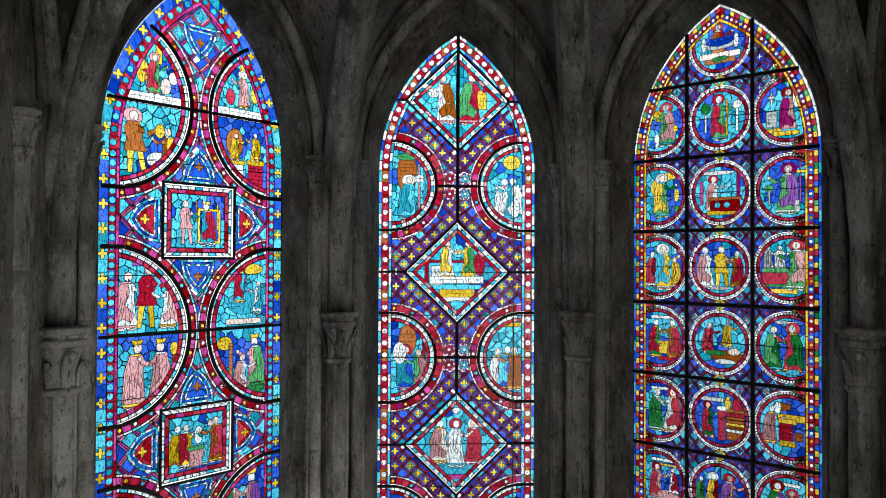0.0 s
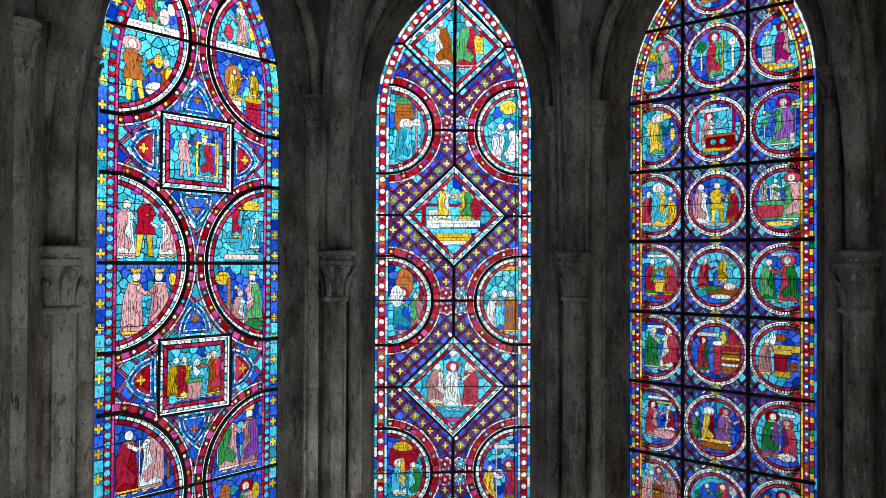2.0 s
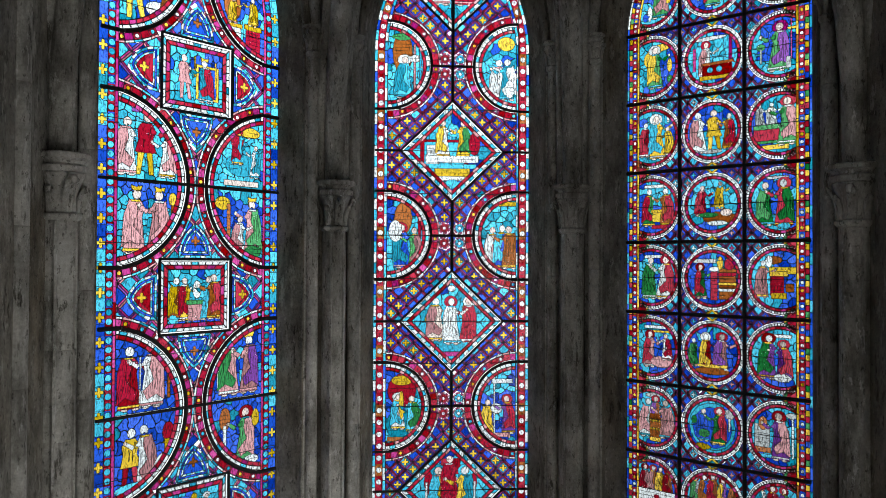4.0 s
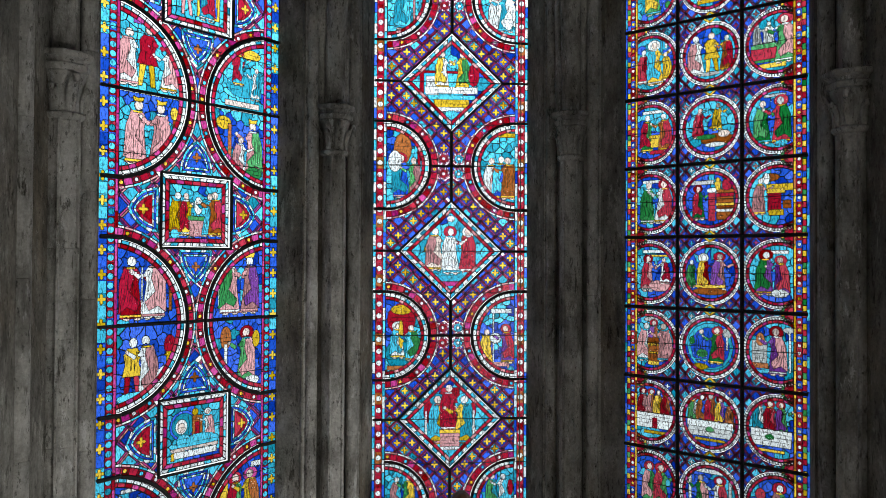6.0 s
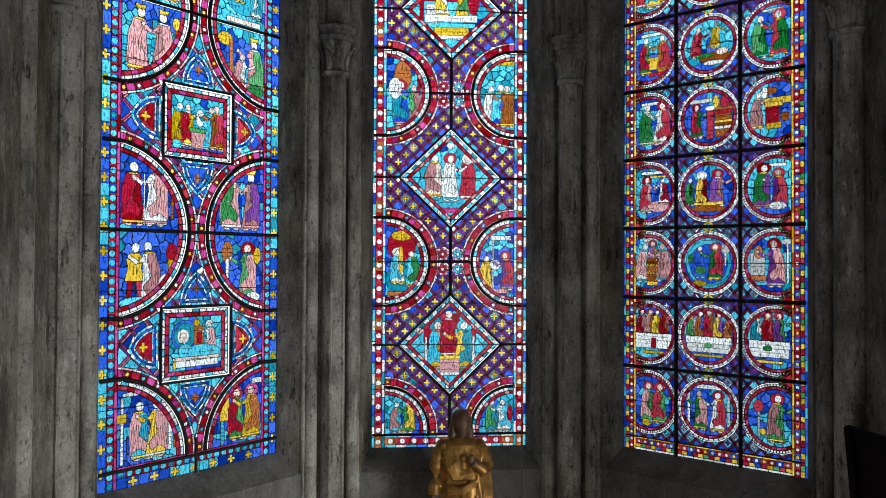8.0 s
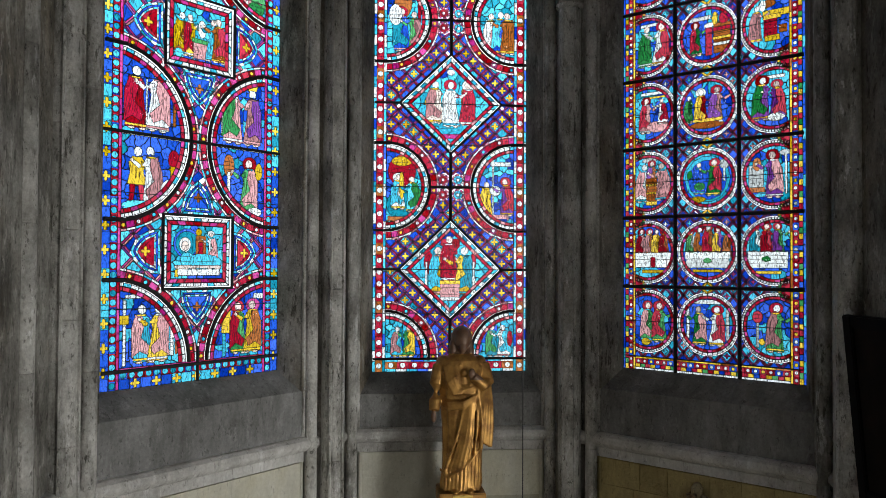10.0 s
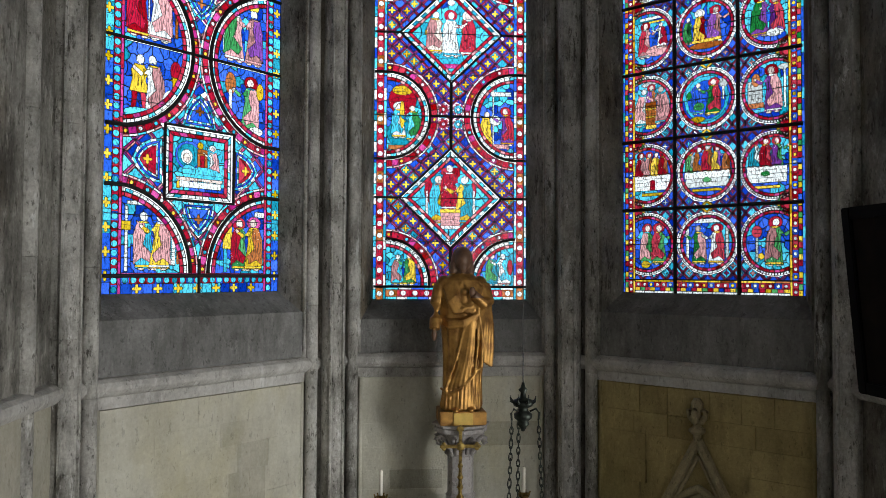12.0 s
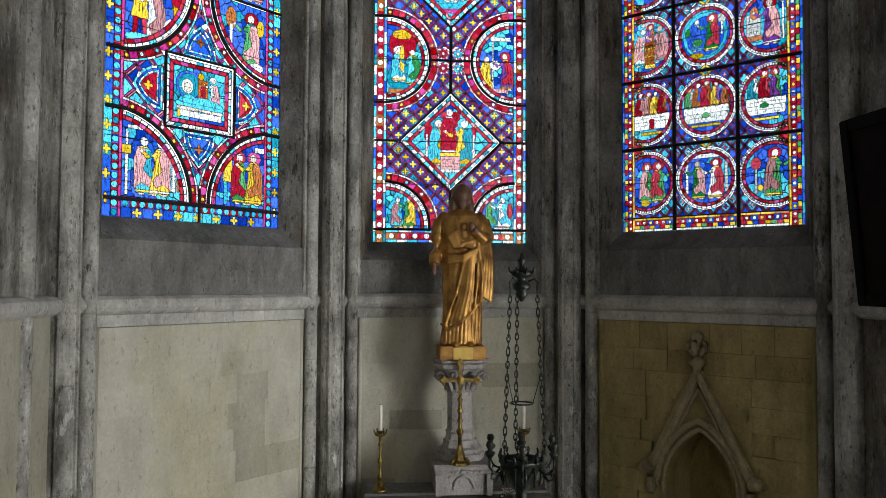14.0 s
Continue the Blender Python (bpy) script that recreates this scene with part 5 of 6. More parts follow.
for key, (m, sill, SPRING, APEX, HALF, e) in WALLS.items():
    e -= 0.10
    rng = random.Random(len(key))
    z, row = 0.0, 0
    while z < 2.93:
        h = min((0.24, 0.20, 0.27, 0.19, 0.22)[row % 5], 2.933 - z)
        if 2.933 - z - h < 0.15:
            h = 2.933 - z
        u = -e
        while u < e - 0.01:
            w = rng.choice((0.28, 0.34, 0.40, 0.46, 0.52, 0.37))
            if e - u - w < 0.24:
                w = e - u
            niche = key == "right" and z + h > 0.95 and z < 2.05 and u + w > -0.34 and u < 0.375
            if not niche:
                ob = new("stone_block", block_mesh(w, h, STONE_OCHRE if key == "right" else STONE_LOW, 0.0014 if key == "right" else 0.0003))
                ob.parent = ROOTS[key]
                ob.location = (u, -FACE + 0.03 + rng.uniform(-0.0015, 0.0015), z)
            u += w
        z += h
        row += 1


# ---- furnishings ----
GOLD = metal("gilded wood", (0.50, 0.27, 0.07), (0.22, 0.105, 0.028), 0.47, 0.65, 9)
BROWN = painted("brown carved wood", (0.10, 0.05, 0.026), (0.17, 0.09, 0.05), 18, 0.5)
BRASS = metal("dimmed brass", (0.30, 0.21, 0.06), (0.09, 0.06, 0.02), 0.45, 0.9)
BRONZE = metal("dark green bronze", (0.055, 0.065, 0.055), (0.018, 0.02, 0.018), 0.5, 0.85)
WAX = painted("ivory wax", (0.78, 0.74, 0.62), (0.86, 0.83, 0.74), 12, 0.45, 0.05)
BLACK = painted("black lacquer", (0.003, 0.003, 0.0035), (0.007, 0.0065, 0.006), 8, 0.7, 0.05)
CLOTH = painted("white linen", (0.62, 0.60, 0.55), (0.74, 0.72, 0.67), 30, 0.9)
YELLOW = painted("ochre tablet", (0.55, 0.36, 0.07), (0.68, 0.46, 0.10), 20, 0.5)
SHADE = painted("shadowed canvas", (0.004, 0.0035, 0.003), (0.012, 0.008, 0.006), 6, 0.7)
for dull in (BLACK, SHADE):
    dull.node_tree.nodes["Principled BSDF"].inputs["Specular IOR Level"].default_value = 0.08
ROPE = painted("grey steel cord", (0.03, 0.03, 0.03), (0.06, 0.06, 0.055), 60, 0.6)


def statue():
    """A robed standing figure reduced to one plain mesh: folded robe, shoulders, head, arms."""
    bm = bmesh.new()
    seg = 72
    prof = [(0.00, 0.178, 0.145), (0.05, 0.186, 0.150), (0.18, 0.178, 0.143), (0.40, 0.182, 0.140), (0.62, 0.196, 0.142), (0.80, 0.205, 0.148),
            (0.92, 0.212, 0.150), (1.02, 0.222, 0.148), (1.12, 0.218, 0.138), (1.20, 0.190, 0.120), (1.245, 0.120, 0.095), (1.275, 0.062, 0.062), (1.31, 0.056, 0.058)]
    rings = []
    for k, (z, rx, ry) in enumerate(prof):
        ring = []
        for i in range(seg):
            a = 2 * math.pi * i / seg
            amp = 0.060 * max(0.0, 1 - z / 1.05) + 0.022 * (z < 1.2)
            f = math.sin(9 * a + 1.5 * math.sin(2.2 * z) + 2.0 * z) * amp + math.sin(17 * a - 3 * z) * amp * 0.45
            # a cloak that crosses the front in a slanting edge
            slant = math.sin(a + 2.4 * z - 0.6)
            f += 0.05 * max(0.0, slant) * (0.2 < z < 1.05)
            sway = 0.016 * math.sin(2.6 * z)
            ring.append(bm.verts.new((rx * (1 + f) * math.cos(a) + sway, ry * (1 + f) * math.sin(a), z)))
        rings.append(ring)
    for a, b in zip(rings, rings[1:]):
        for i in range(seg):
            j = (i + 1) % seg
            bm.faces.new((a[i], a[j], b[j], b[i]))
    bm.faces.new(rings[0][::-1])
    bm.faces.new(rings[-1])

    def blob(cx, cy, cz, rx, ry, rz, n=14):
        ret = bmesh.ops.create_uvsphere(bm, u_segments=n, v_segments=n // 2 + 2, radius=1.0)
        for v in ret["verts"]:
            v.co = Vector((cx + v.co.x * rx, cy + v.co.y * ry, cz + v.co.z * rz))

    blob(0.005, -0.026, 1.40, 0.078, 0.088, 0.112, 18)
    blob(0.005, 0.014, 1.40, 0.102, 0.090, 0.118, 18)
    blob(0.005, -0.075, 1.325, 0.042, 0.040, 0.055)
    for s in (-1, 1):
        blob(s * 0.080, 0.0, 1.29, 0.040, 0.055, 0.105)
        blob(s * 0.165, 0.0, 1.16, 0.075, 0.085, 0.085)
        blob(s * 0.07, -0.14, 0.015, 0.035, 0.07, 0.025)
    # lowered arm with open palm, and the arm bent across the breast
    sweep(bm, [(-0.19, 0.0, 1.15), (-0.235, -0.03, 0.98), (-0.250, -0.07, 0.84), (-0.262, -0.11, 0.75)], lambda t: 0.075 - 0.025 * t, 12)
    blob(-0.268, -0.125, 0.700, 0.026, 0.020, 0.058)
    sweep(bm, [(0.19, -0.01, 1.15), (0.235, -0.07, 1.00), (0.185, -0.155, 0.98), (0.085, -0.19, 1.07)], lambda t: 0.078 - 0.034 * t, 12)
    blob(0.075, -0.195, 1.095, 0.032, 0.024, 0.050)
    blob(0.012, -0.150, 1.095, 0.030, 0.018, 0.032)
    # mantle over both shoulders, meeting below the throat
    for s in (-1, 1):
        for k in range(4):
            sweep(bm, [(s * (0.06 + 0.03 * k), 0.02, 1.255 - 0.018 * k), (s * (0.085 + 0.026 * k), -0.085, 1.19 - 0.02 * k), (s * (0.06 + 0.024 * k), -0.140, 1.06 - 0.02 * k), (s * (0.02 + 0.02 * k), -0.160, 0.90)], lambda t: 0.024, 8)
    # cloak hanging in a sheaf of folds from the bent arm
    for k in range(6):
        x = 0.262 - 0.024 * k
        sweep(bm, [(x - 0.01, -0.05 - 0.022 * k, 1.02 - 0.012 * k), (x + 0.010, -0.075 - 0.017 * k, 0.80), (x + 0.014 - 0.006 * k, -0.080 - 0.013 * k, 0.58), (x - 0.004 * k, -0.070 - 0.012 * k, 0.40 + 0.018 * k)], lambda t: 0.021 + 0.003 * t, 8)
    # folds of the breast, from the shoulder round to the hip
    for k in range(5):
        sweep(bm, [(-0.165 + 0.034 * k, -0.075 - 0.012 * k, 1.17), (-0.155 + 0.040 * k, -0.125, 1.04 - 0.01 * k), (-0.05 + 0.040 * k, -0.165, 0.925 + 0.012 * k), (0.14 + 0.012 * k, -0.150, 0.93 + 0.018 * k)], lambda t: 0.013 + 0.004 * t, 8)
    # rolled edge of the cloak round the waist
    for k in range(3):
        sweep(bm, [(-0.205, -0.045, 0.865 - 0.028 * k), (-0.13, -0.130, 0.825 - 0.030 * k), (0.0, -0.172, 0.830 - 0.024 * k), (0.11, -0.170, 0.885 - 0.016 * k), (0.20, -0.105, 0.965 - 0.010 * k)], lambda t: 0.021 - 0.003 * k, 8)
    # long folds fanning out from the hip down to a slanting hem
    for k in range(8):
        t0 = (k + 0.35 * math.sin(7 * k)) / 7
        top = (0.155 - 0.15 * t0, -0.160 - 0.010 * math.sin(3 * t0), 0.90 - 0.10 * t0)
        end = (0.165 - 0.350 * t0, -0.158 + 0.085 * max(0.0, t0 - 0.45), 0.40 - 0.26 * math.sin(1.5 * t0) + 0.05 * t0)
        mid = tuple(0.5 * (p + q) for p, q in zip(top, end))
        sweep(bm, [top, (mid[0] + 0.012, mid[1] - 0.020, mid[2] - 0.02), end], lambda t: (0.011 + 0.010 * t) * (1 + 0.35 * math.sin(5 * k)), 8)
    # edge of the cloak along that hem, and the straight folds of the robe below
    sweep(bm, [(-0.200, -0.06, 0.205), (-0.13, -0.135, 0.150), (-0.03, -0.170, 0.215), (0.07, -0.176, 0.30), (0.16, -0.150, 0.41)], 0.012, 8)
    for k in range(10):
        x = -0.155 + 0.034 * k
        sweep(bm, [(x + 0.012, -0.140 + 0.03 * abs(k - 4.5) / 4.5, 0.36), (x + 0.004, -0.150 + 0.03 * abs(k - 4.5) / 4.5, 0.18), (x - 0.004, -0.160 + 0.05 * abs(k - 4.5) / 4.5, 0.015)], lambda t: 0.010 + 0.007 * t, 8)
    ob = part("statue", bm, GOLD, smooth=True)
    skin = ob.modifiers.new("skin", "REMESH")
    skin.mode, skin.voxel_size, skin.use_smooth_shade = "VOXEL", 0.0075, True
    smooth = ob.modifiers.new("smooth", "SMOOTH")
    smooth.iterations, smooth.factor = 2, 0.5
    bpy.context.view_layer.update()
    whole = bpy.data.meshes.new_from_object(ob.evaluated_get(bpy.context.evaluated_depsgraph_get()))
    ob.modifiers.clear()
    ob.data = whole
    whole.materials.clear()
    whole.materials.append(GOLD)
    whole.materials.append(BROWN)
    for f in ob.data.polygons:
        f.material_index = 0
        c = f.center
        if c.z > 1.262 or (c.z > 1.04 and c.y < -0.172) or (c.z < 0.75 and c.x < -0.245):
            f.material_index = 1
    ob.matrix_world = pose(0.735, 6.66, 2.70)
    return tagged(ob, "gilded robed statue standing on a stone console", "statue")


statue()


def pedestal():
    root = thing("statue_pedestal", "white stone console carrying a gilded statue", "pedestal", at=pose(0.735, 6.68, 0))
    base = part("plinth", box(bmesh.new(), -0.215, 0.215, -0.19, 0.19, 2.575, 2.70, 0.008), GOLD, root, "gilded brown plinth block")
    part("tablet", box(bmesh.new(), -0.09, 0.09, -0.197, -0.188, 2.582, 2.688, 0.002), YELLOW, base, "ochre tablet")
    cap = part("console_capital", lathe(bmesh.new(), [(0.12, 2.27), (0.145, 2.285), (0.13, 2.31), (0.14, 2.38), (0.18, 2.45), (0.215, 2.485), (0.25, 2.50), (0.25, 2.535), (0.235, 2.54), (0.272, 2.555), (0.272, 2.575)], 8), STONE_WHITE, root)
    for k in range(8):
        a = 2 * math.pi * (k + 0.5) / 8
        c, s = math.cos(a), math.sin(a)
        # a stalk that rises along the bell and rolls outwards into a spiral
        pts = [(0.125, 2.30), (0.14, 2.37), (0.175, 2.43), (0.215, 2.455), (0.245, 2.44), (0.248, 2.405), (0.222, 2.39), (0.205, 2.41), (0.22, 2.425)]
        part("volute", sweep(bmesh.new(), [(r * c, r * s, z) for r, z in pts], lambda t: 0.022 - 0.008 * t, 7), STONE_WHITE, cap, smooth=True)
        a += math.pi / 8
        c, s = math.cos(a), math.sin(a)
        part("carved_leaf", sweep(bmesh.new(), [(r * c, r * s, z) for r, z in ((0.125, 2.29), (0.14, 2.33), (0.175, 2.37), (0.19, 2.355))], lambda t: 0.026 * (1 - 0.5 * t), 7), STONE_WHITE, cap, smooth=True)
    part("pillar", lathe(bmesh.new(), [(0.128, 1.925), (0.122, 1.94), (0.122, 2.25), (0.125, 2.272)], 8), STONE_WHITE, root)
    part("foot", lathe(bmesh.new(), [(0.225, 1.66), (0.225, 1.715), (0.205, 1.728), (0.205, 1.76), (0.175, 1.775), (0.16, 1.80), (0.16, 1.835), (0.138, 1.85), (0.133, 1.90), (0.145, 1.91), (0.128, 1.928)], 8), STONE_WHITE, root)
    return root


pedestal()


def tabernacle():
    root = thing("tabernacle", "white carved stone tabernacle on the altar", "tabernacle", at=pose(0.735, 6.61, 0) @ Matrix.Diagonal((0.92, 1, 1, 1)))
    part("body", box(bmesh.new(), -0.27, 0.27, -0.2, 0.25, 1.382, 1.57, 0.006), STONE_WHITE, root)
    part("cornice", box(bmesh.new(), -0.30, 0.30, -0.235, 0.26, 1.61, 1.655, 0.012), STONE_WHITE, root)
    part("frieze", box(bmesh.new(), -0.285, 0.285, -0.215, 0.255, 1.572, 1.608, 0.004), STONE_WHITE, root)
    for k in range(9):
        part("bead", box(bmesh.new(), -0.27 + 0.06 * k, -0.23 + 0.06 * k, -0.226, -0.212, 1.576, 1.604, 0.004), STONE_WHITE, root)
    for s in (-1, 1):
        part("buttress", box(bmesh.new(), s * 0.25 - 0.03, s * 0.25 + 0.03, -0.235, -0.195, 1.382, 1.57, 0.005), STONE_WHITE, root)
    side = arch_side(0.10, 1.44, 1.55, 8)
    bm = sweep(bmesh.new(), [(u, -0.205, z) for u, z in side] + [(-u, -0.205, z) for u, z in side[-2::-1]], 0.014, 8)
    part("arch_moulding", bm, STONE_WHITE, root)


tabernacle()


def altar():
    root = thing("altar", "pale stone altar covered with a linen cloth", "altar", at=pose(0.69, 6.52, 0))
    part("step", box(bmesh.new(), -1.05, 1.05, -0.95, 0.55, 0.0, 0.17, 0.01), STONE_LOW, root, "stone altar step")
    part("body", box(bmesh.new(), -0.78, 0.78, -0.34, 0.36, 0.17, 1.268, 0.012), STONE_WHITE, root)
    part("slab", box(bmesh.new(), -0.86, 0.86, -0.42, 0.40, 1.27, 1.355, 0.014), STONE_SILL, root, "dark altar slab")
    part("gradine", box(bmesh.new(), -0.84, 0.84, 0.0, 0.40, 1.357, 1.38, 0.006), STONE_SILL, root, "dark shelf behind the altar")


altar()


def candlestick(x, y):
    root = thing("candlestick", "slim brass candlestick with a white candle", "candlestick", "altar candlesticks", at=pose(x, y, 1.38))
    part("foot", lathe(bmesh.new(), [(0.075, 0), (0.075, 0.014), (0.05, 0.03), (0.03, 0.06), (0.022, 0.10)], 12), BRASS, root, smooth=True)
    part("stem", lathe(bmesh.new(), [(0.02, 0.10), (0.026, 0.13), (0.014, 0.16), (0.013, 0.24), (0.024, 0.26), (0.026, 0.275), (0.013, 0.30), (0.012, 0.40), (0.022, 0.42), (0.013, 0.44), (0.013, 0.49)], 14), BRASS, root, smooth=True)
    pan = part("drip_pan", lathe(bmesh.new(), [(0.013, 0.485), (0.03, 0.495), (0.052, 0.505), (0.055, 0.53), (0.045, 0.515), (0.02, 0.512), (0.02, 0.545)], 16), BRASS, root, smooth=True)
    for k in range(6):
        a = math.pi * k / 3
        part("spike", sweep(bmesh.new(), [(0.05 * math.cos(a), 0.05 * math.sin(a), 0.515), (0.06 * math.cos(a), 0.06 * math.sin(a), 0.555)], 0.007, 6), BRASS, pan)
    part("candle", lathe(bmesh.new(), [(0.0165, 0.53), (0.0165, 0.765), (0.011, 0.776)], 12), WAX, root, "white candle", True)
    part("wick", sweep(bmesh.new(), [(0, 0, 0.776), (0.001, 0, 0.79)], 0.0015, 5), IRON, root)
    return root


stick = candlestick(-0.007, 6.63)
copy_thing(stick, pose(1.325, 6.63, 1.38))


PETAL = painted("lilac petals", (0.50, 0.36, 0.55), (0.80, 0.74, 0.80), 60, 0.7)
STALK = painted("dull green leaves", (0.035, 0.07, 0.025), (0.07, 0.11, 0.04), 40, 0.6)


def flower_bowl(x, y, z):
    """A low bowl with a loose bunch of small flowers."""
    root = thing("flower_bowl", "low dark bowl of small lilac and white flowers on the altar", "flowers", at=pose(x, y, z))
    part("bowl", lathe(bmesh.new(), [(0.035, 0.0), (0.04, 0.006), (0.065, 0.03), (0.07, 0.045), (0.06, 0.04), (0.02, 0.03)], 14), BRONZE, root, smooth=True)
    rng = random.Random(5)
    for k in range(14):
        a, r, top = rng.uniform(0, 6.28), rng.uniform(0.0, 0.09), rng.uniform(0.065, 0.11)
        tip = Vector((r * math.cos(a), r * math.sin(a), top - 0.25 * r))
        stem = part("stem", sweep(bmesh.new(), [(0.25 * tip.x, 0.25 * tip.y, 0.033), (0.7 * tip.x, 0.7 * tip.y, 0.7 * tip.z + 0.012), tip], 0.0025, 5), STALK, root)
        bm = bmesh.new()
        for j in range(5):
            b = 2 * math.pi * j / 5 + a
            p = [tip, tip + Vector((0.012 * math.cos(b - 0.5), 0.012 * math.sin(b - 0.5), 0.008)), tip + Vector((0.021 * math.cos(b), 0.021 * math.sin(b), 0.012)), tip + Vector((0.012 * math.cos(b + 0.5), 0.012 * math.sin(b + 0.5), 0.008))]
            bm.faces.new([bm.verts.new(v) for v in p])
        bmesh.ops.solidify(bm, geom=bm.faces, thickness=0.0015)
        part("blossom", bm, PETAL, stem)
    return root


flower_bowl(1.10, 6.30, 1.355)


def altar_cross():
    root = thing("altar_cross", "brass altar cross on a clawed stand", "cross", at=pose(0.70, 6.42, 1.655))
    part("foot", lathe(bmesh.new(), [(0.09, 0.0), (0.085, 0.02), (0.055, 0.04), (0.045, 0.09), (0.026, 0.14), (0.02, 0.17)], 6), BRASS, root)
    for k in range(3):
        a = radians(90 + 120 * k)
        part("claw", sweep(bmesh.new(), [(0.05 * math.cos(a), 0.05 * math.sin(a), 0.06), (0.085 * math.cos(a), 0.085 * math.sin(a), 0.035), (0.10 * math.cos(a), 0.10 * math.sin(a), 0.006)], 0.014, 8), BRASS, root, smooth=True)
    part("stem", lathe(bmesh.new(), [(0.018, 0.16), (0.017, 0.25), (0.032, 0.275), (0.034, 0.30), (0.017, 0.325), (0.015, 0.36), (0.03, 0.385), (0.018, 0.41), (0.015, 0.45), (0.030, 0.475), (0.016, 0.50), (0.014, 0.55), (0.027, 0.575), (0.014, 0.60), (0.013, 0.62)], 12), BRASS, root, smooth=True)
    part("upright", box(bmesh.new(), -0.014, 0.014, -0.010, 0.010, 0.60, 0.90, 0.004), BRASS, root)
    part("crossbar", box(bmesh.new(), -0.15, 0.15, -0.009, 0.009, 0.735, 0.765, 0.004), BRASS, root)
    for p in ((-0.15, 0.75), (0.15, 0.75), (0.0, 0.905)):
        for d in ((-0.018, 0), (0.018, 0), (0, 0.02), (0, -0.02)):
            part("trefoil", lathe(bmesh.new(), [(0.004, -0.008), (0.018, -0.006), (0.018, 0.006), (0.004, 0.008)], 10), BRASS, root).matrix_local = pose(p[0] + d[0], -0.002, p[1] + d[1], 90)
    part("boss", lathe(bmesh.new(), [(0.01, -0.012), (0.038, -0.008), (0.038, 0.008), (0.01, 0.012)], 16), BRASS, root).matrix_local = pose(0, -0.004, 0.75, 90)


altar_cross()


def chain(bm, a, b, link=0.030, r=0.0034):
    a, b = Vector(a), Vector(b)
    n = int((b - a).length / (link * 1.05))
    d = (b - a).normalized()
    s = d.cross(Vector((0.2, 1, 0))).normalized()
    for i in range(n):
        c = a.lerp(b, (i + 0.5) / n)
        side = s if i % 2 else d.cross(s)
        long = 0.66 if i % 3 else 0.86
        ring = [c + d * (link * long * math.cos(t)) + side * (link * 0.28 * math.sin(t)) for t in (2 * math.pi * k / 10 for k in range(10))]
        sweep(bm, ring, r, 5, True)


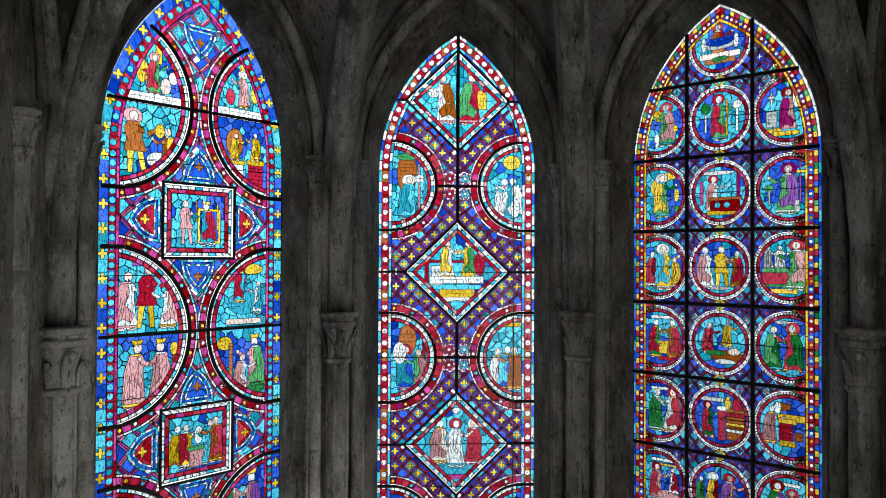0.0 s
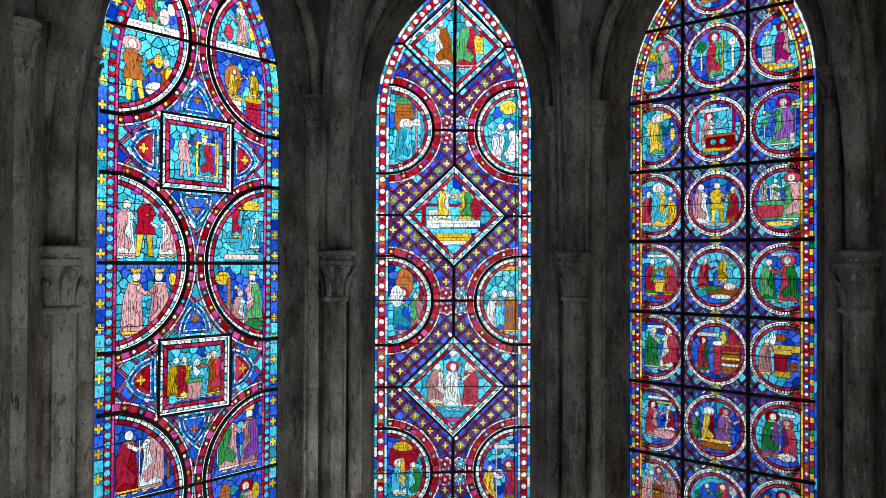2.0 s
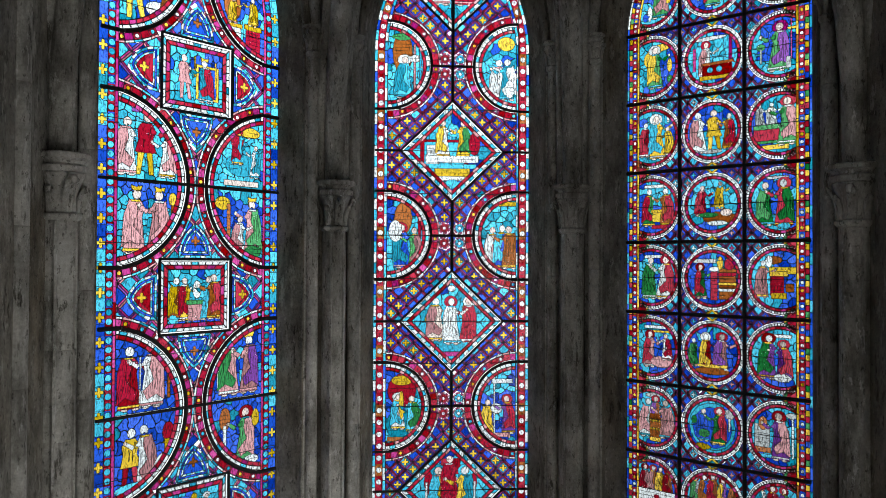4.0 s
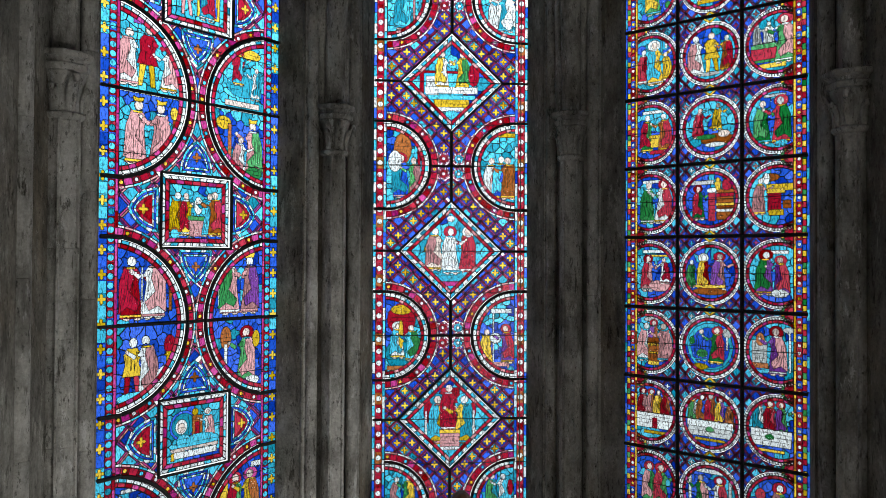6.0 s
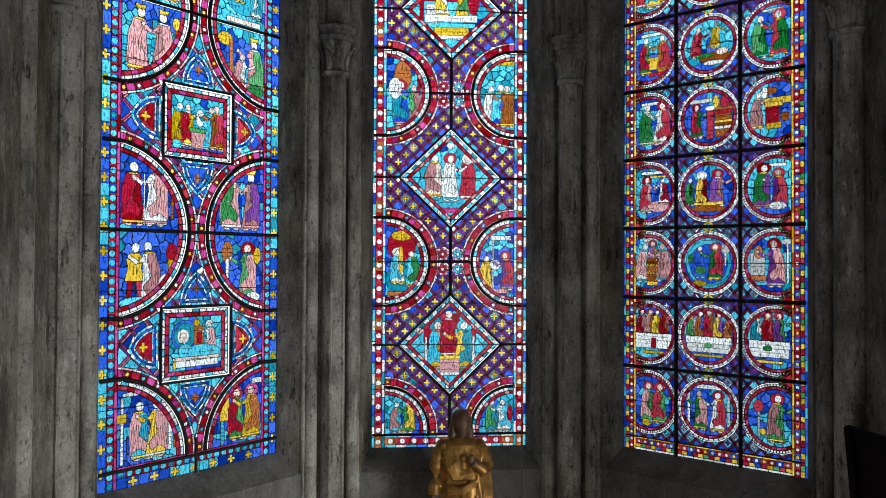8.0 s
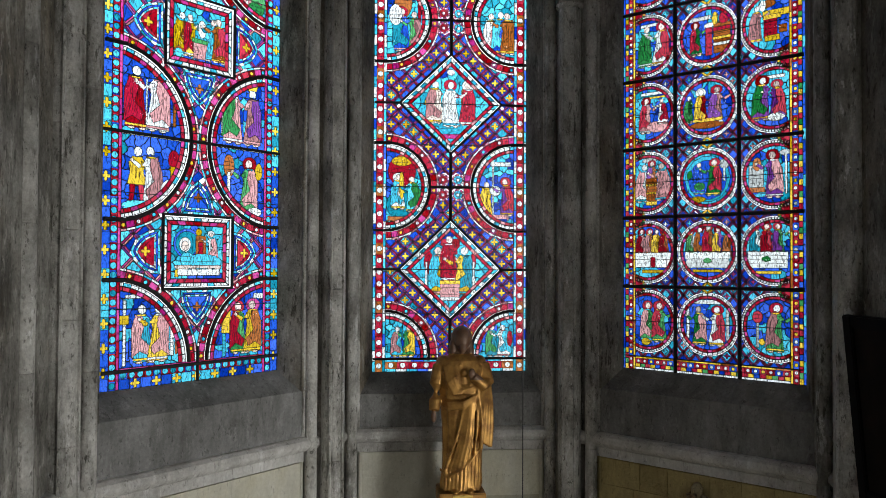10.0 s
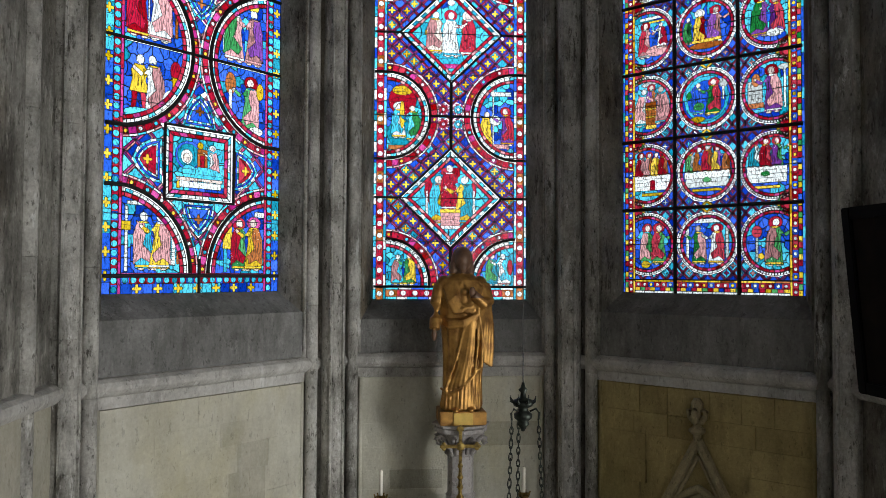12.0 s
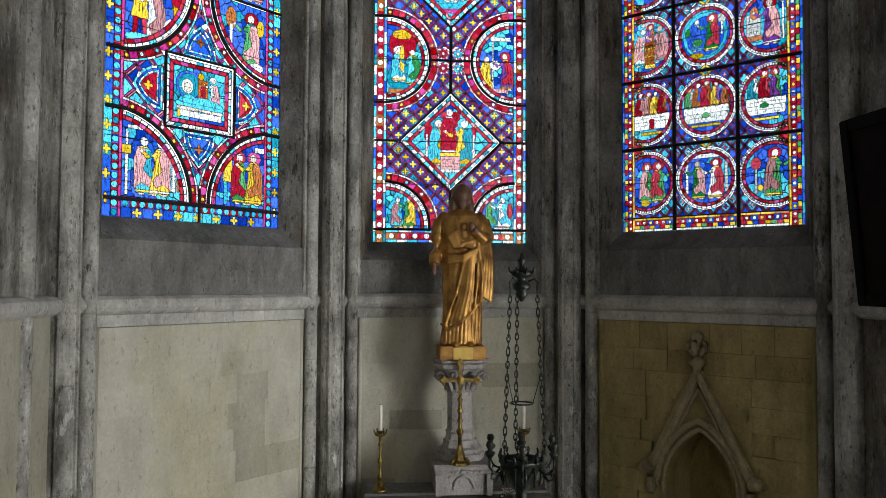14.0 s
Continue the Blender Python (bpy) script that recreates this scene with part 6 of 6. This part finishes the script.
def hanging_lamp():
    lx, ly = 0.602, 3.14
    root = thing("hanging_lamp", "dark bronze sanctuary lamp hanging on three chains", "lamp", at=pose(lx, ly, 0))
    part("cord", sweep(bmesh.new(), [(0, 0, 3.40), (0, 0, 8.0), (0, 0, TOP)], 0.0028, 6), ROPE, root, "thin grey suspension cord")
    can = part("canopy", lathe(bmesh.new(), [(0.006, 3.425), (0.012, 3.40), (0.024, 3.39), (0.012, 3.375), (0.016, 3.35), (0.048, 3.338), (0.053, 3.322), (0.046, 3.31), (0.022, 3.30), (0.026, 3.285), (0.046, 3.27), (0.044, 3.25), (0.026, 3.235), (0.032, 3.22), (0.018, 3.205), (0.008, 3.185)], 20), BRONZE, root, "green bronze canopy", True)
    for k in range(8):
        a = radians(10 + 45 * k)
        part("spike", sweep(bmesh.new(), [(0.045 * math.cos(a), 0.045 * math.sin(a), 3.325), (0.064 * math.cos(a), 0.064 * math.sin(a), 3.335), (0.068 * math.cos(a), 0.068 * math.sin(a), 3.355)], lambda t: 0.008 * (1 - 0.6 * t), 6), BRONZE, can, smooth=True)
    hooks = []
    for k in range(3):
        a = radians(214 + 120 * k)
        c, s = math.cos(a), math.sin(a)
        h = Vector((0.078 * c, 0.078 * s, 3.245))
        hooks.append((a, h))
        part("hook", sweep(bmesh.new(), [(0.035 * c, 0.035 * s, 3.285), (0.065 * c, 0.065 * s, 3.30), (0.082 * c, 0.082 * s, 3.28), h], 0.0055, 6), BRONZE, can, smooth=True)
    for a, h in hooks:
        bm = bmesh.new()
        chain(bm, h, (0.118 * math.cos(a), 0.118 * math.sin(a), 2.45))
        part("chain", bm, BRONZE, root, "dark link chain")
    ring = part("ring", sweep(bmesh.new(), [(0.056 * math.cos(t), 0.056 * math.sin(t), 2.685) for t in (2 * math.pi * k / 28 for k in range(28))], 0.0042, 6, True), BRONZE, root, "small bronze ring")
    for k in range(3):
        a = radians(214 + 120 * k)
        part("stay", sweep(bmesh.new(), [(0.056 * math.cos(a), 0.056 * math.sin(a), 2.685), (0.098 * math.cos(a), 0.098 * math.sin(a), 2.83)], 0.0022, 5), BRONZE, ring)
    bowl = part("bowl", lathe(bmesh.new(), [(0.008, 2.13), (0.022, 2.15), (0.014, 2.175), (0.03, 2.23), (0.026, 2.25), (0.06, 2.31), (0.092, 2.37), (0.10, 2.395), (0.106, 2.40), (0.106, 2.415), (0.088, 2.42), (0.075, 2.39), (0.035, 2.35)], 24, (0, 0), 1.0, lambda a, z: 0.07 * math.cos(8 * a)), BRONZE, root, "pierced bronze bowl", True)
    for k in range(12):
        a = radians(30 * k)
        c, s = math.cos(a), math.sin(a)
        part("cresting", sweep(bmesh.new(), [(0.10 * c, 0.10 * s, 2.41), (0.112 * c, 0.112 * s, 2.435), (0.105 * c, 0.105 * s, 2.455)], lambda t: 0.011 * (1 - 0.55 * t), 6), BRONZE, bowl, smooth=True)
        part("drop", sweep(bmesh.new(), [(0.095 * c, 0.095 * s, 2.385), (0.103 * c, 0.103 * s, 2.34), (0.09 * c, 0.09 * s, 2.29)], lambda t: 0.009 * (1 - 0.5 * t), 6), BRONZE, bowl, smooth=True)
    for k in range(6):
        a = radians(20 + 60 * k)
        c, s = math.cos(a), math.sin(a)
        arm = part("arm", sweep(bmesh.new(), [(0.095 * c, 0.095 * s, 2.375), (0.125 * c, 0.125 * s, 2.355), (0.155 * c, 0.155 * s, 2.36), (0.178 * c, 0.178 * s, 2.39), (0.178 * c, 0.178 * s, 2.44)], 0.0065, 7), BRONZE, root, smooth=True)
        part("scroll", sweep(bmesh.new(), [(0.12 * c, 0.12 * s, 2.355), (0.145 * c, 0.145 * s, 2.325), (0.17 * c, 0.17 * s, 2.335), (0.165 * c, 0.165 * s, 2.36)], lambda t: 0.007 - 0.002 * t, 6), BRONZE, arm, smooth=True)
        part("cup", lathe(bmesh.new(), [(0.008, 2.43), (0.014, 2.44), (0.023, 2.452), (0.024, 2.462), (0.010, 2.470), (0.012, 2.482), (0.019, 2.495), (0.015, 2.508), (0.010, 2.515)], 10, (0.178 * c, 0.178 * s), 1.0, lambda t, z: 0.12 * math.cos(5 * t)), BRONZE, arm, smooth=True)


hanging_lamp()


def piscina():
    """Gabled wall niche with crockets and finial on the dark side wall."""
    m = WALLS["right"][0] @ pose(0.017, -FACE - 0.003, 0)
    root = thing("piscina", "carved stone wall niche under a pointed gable", "niche", at=m)
    half, spring, apex = 0.345, 1.46, 2.00
    side = arch_side(half, spring, apex, 12)
    lane = [(half, 0.95)] + side
    # recessed back and its reveal
    bm = bmesh.new()
    pts = lane + [(-u, z) for u, z in lane[-2::-1]]
    front = [bm.verts.new((u, -0.01, z)) for u, z in pts]
    rear = [bm.verts.new((u * 0.95, 0.50, z)) for u, z in pts]
    for i in range(len(pts) - 1):
        bm.faces.new((front[i], front[i + 1], rear[i + 1], rear[i]))
    bm.faces.new(rear)
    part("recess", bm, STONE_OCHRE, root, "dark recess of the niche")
    # the wall round the opening
    bm = bmesh.new()
    for sgn in (1, -1):
        a = [bm.verts.new((sgn * u, 0.004, z)) for u, z in lane]
        b = [bm.verts.new((sgn * 0.45, 0.004, z)) for u, z in lane]
        for i in range(len(lane) - 1):
            bm.faces.new((a[i], a[i + 1], b[i + 1], b[i]))
        t = [bm.verts.new((0, 0.004, 2.12)), bm.verts.new((sgn * 0.45, 0.004, 2.12))]
        bm.faces.new((a[-1], t[0], t[1], b[-1]))
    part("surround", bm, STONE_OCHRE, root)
    for r, off, n in ((0.026, 0.0, 0.012), (0.038, 0.055, 0.022)):
        s2 = arch_side(half + off, spring, apex + off * 1.35, 14)
        line = [(half + off, 0.95)] + s2 if off == 0 else s2
        bm = sweep(bmesh.new(), [(u, -n, z) for u, z in line] + [(-u, -n, z) for u, z in line[-2::-1]], r, 8, False, 1.0, (0, 1, 0))
        part("arch_moulding", bm, STONE_NICHE, root, smooth=True)
    for s in (-1, 1):
        gable = part("gable_moulding", sweep(bmesh.new(), [(s * 0.46, -0.035, 1.62), (s * 0.23, -0.035, 2.06), (0, -0.035, 2.50)], 0.045, 8, False, 1.0, (0, 1, 0)), STONE_NICHE, root)
        part("gable_roll", sweep(bmesh.new(), [(s * 0.375, -0.03, 1.64), (s * 0.20, -0.03, 1.98), (0, -0.03, 2.36)], 0.018, 8), STONE_NICHE, gable, smooth=True)
        bm = bmesh.new()
        lathe(bm, [(0.02, -0.05), (0.06, -0.04), (0.075, 0.0), (0.06, 0.05), (0.02, 0.07)], 10, (s * 0.50, -0.05))
        for v in bm.verts:
            v.co.z += 1.60
        part("stop", bm, STONE_NICHE, root, "carved label stop", True)
        bm = bmesh.new()
        lathe(bm, [(0.02, -0.08), (0.05, -0.05), (0.06, 0.0), (0.045, 0.06)], 8, (s * 0.455, -0.05))
        for v in bm.verts:
            v.co.z += 1.46
        part("corbel", bm, STONE_NICHE, root, smooth=True)
    fin = part("finial", lathe(bmesh.new(), [(0.03, 2.46), (0.038, 2.55), (0.075, 2.575), (0.075, 2.60), (0.035, 2.625), (0.032, 2.74), (0.05, 2.78), (0.055, 2.83), (0.03, 2.87)], 12, (0, -0.05)), STONE_NICHE, root, smooth=True)
    for k in range(4):
        a = math.pi / 2 * k
        part("crocket", sweep(bmesh.new(), [(0.03 * math.cos(a), -0.05 + 0.03 * math.sin(a), 2.66), (0.07 * math.cos(a), -0.05 + 0.06 * math.sin(a), 2.71), (0.08 * math.cos(a), -0.05 + 0.065 * math.sin(a), 2.76), (0.05 * math.cos(a), -0.05 + 0.045 * math.sin(a), 2.775)], lambda t: 0.03 - 0.008 * t, 8), STONE_NICHE, fin, smooth=True)


piscina()


def framed_picture():
    """A dark framed panel that stands on the string course of the return wall and leans out at its top."""
    root = thing("framed_picture", "large black framed picture leaning out from the wall", "picture", at=pose(3.345, 4.60, 3.13, 0, 0, -88) @ pose(0, 0, 0, 5.5))
    # local x runs along the wall towards the viewer, local -y into the chapel
    w, h = 0.8, 1.32
    for name, b in (("frame_stile", (0, 0.09, 0, h)), ("frame_stile", (w - 0.09, w, 0, h)), ("frame_rail", (0.092, w - 0.092, 0, 0.09)), ("frame_rail", (0.092, w - 0.092, h - 0.09, h))):
        part(name, box(bmesh.new(), b[0], b[1], -0.025, 0.03, b[2], b[3], 0.008), BLACK, root)
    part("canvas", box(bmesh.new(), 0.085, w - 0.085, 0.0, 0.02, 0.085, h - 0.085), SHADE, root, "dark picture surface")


framed_picture()
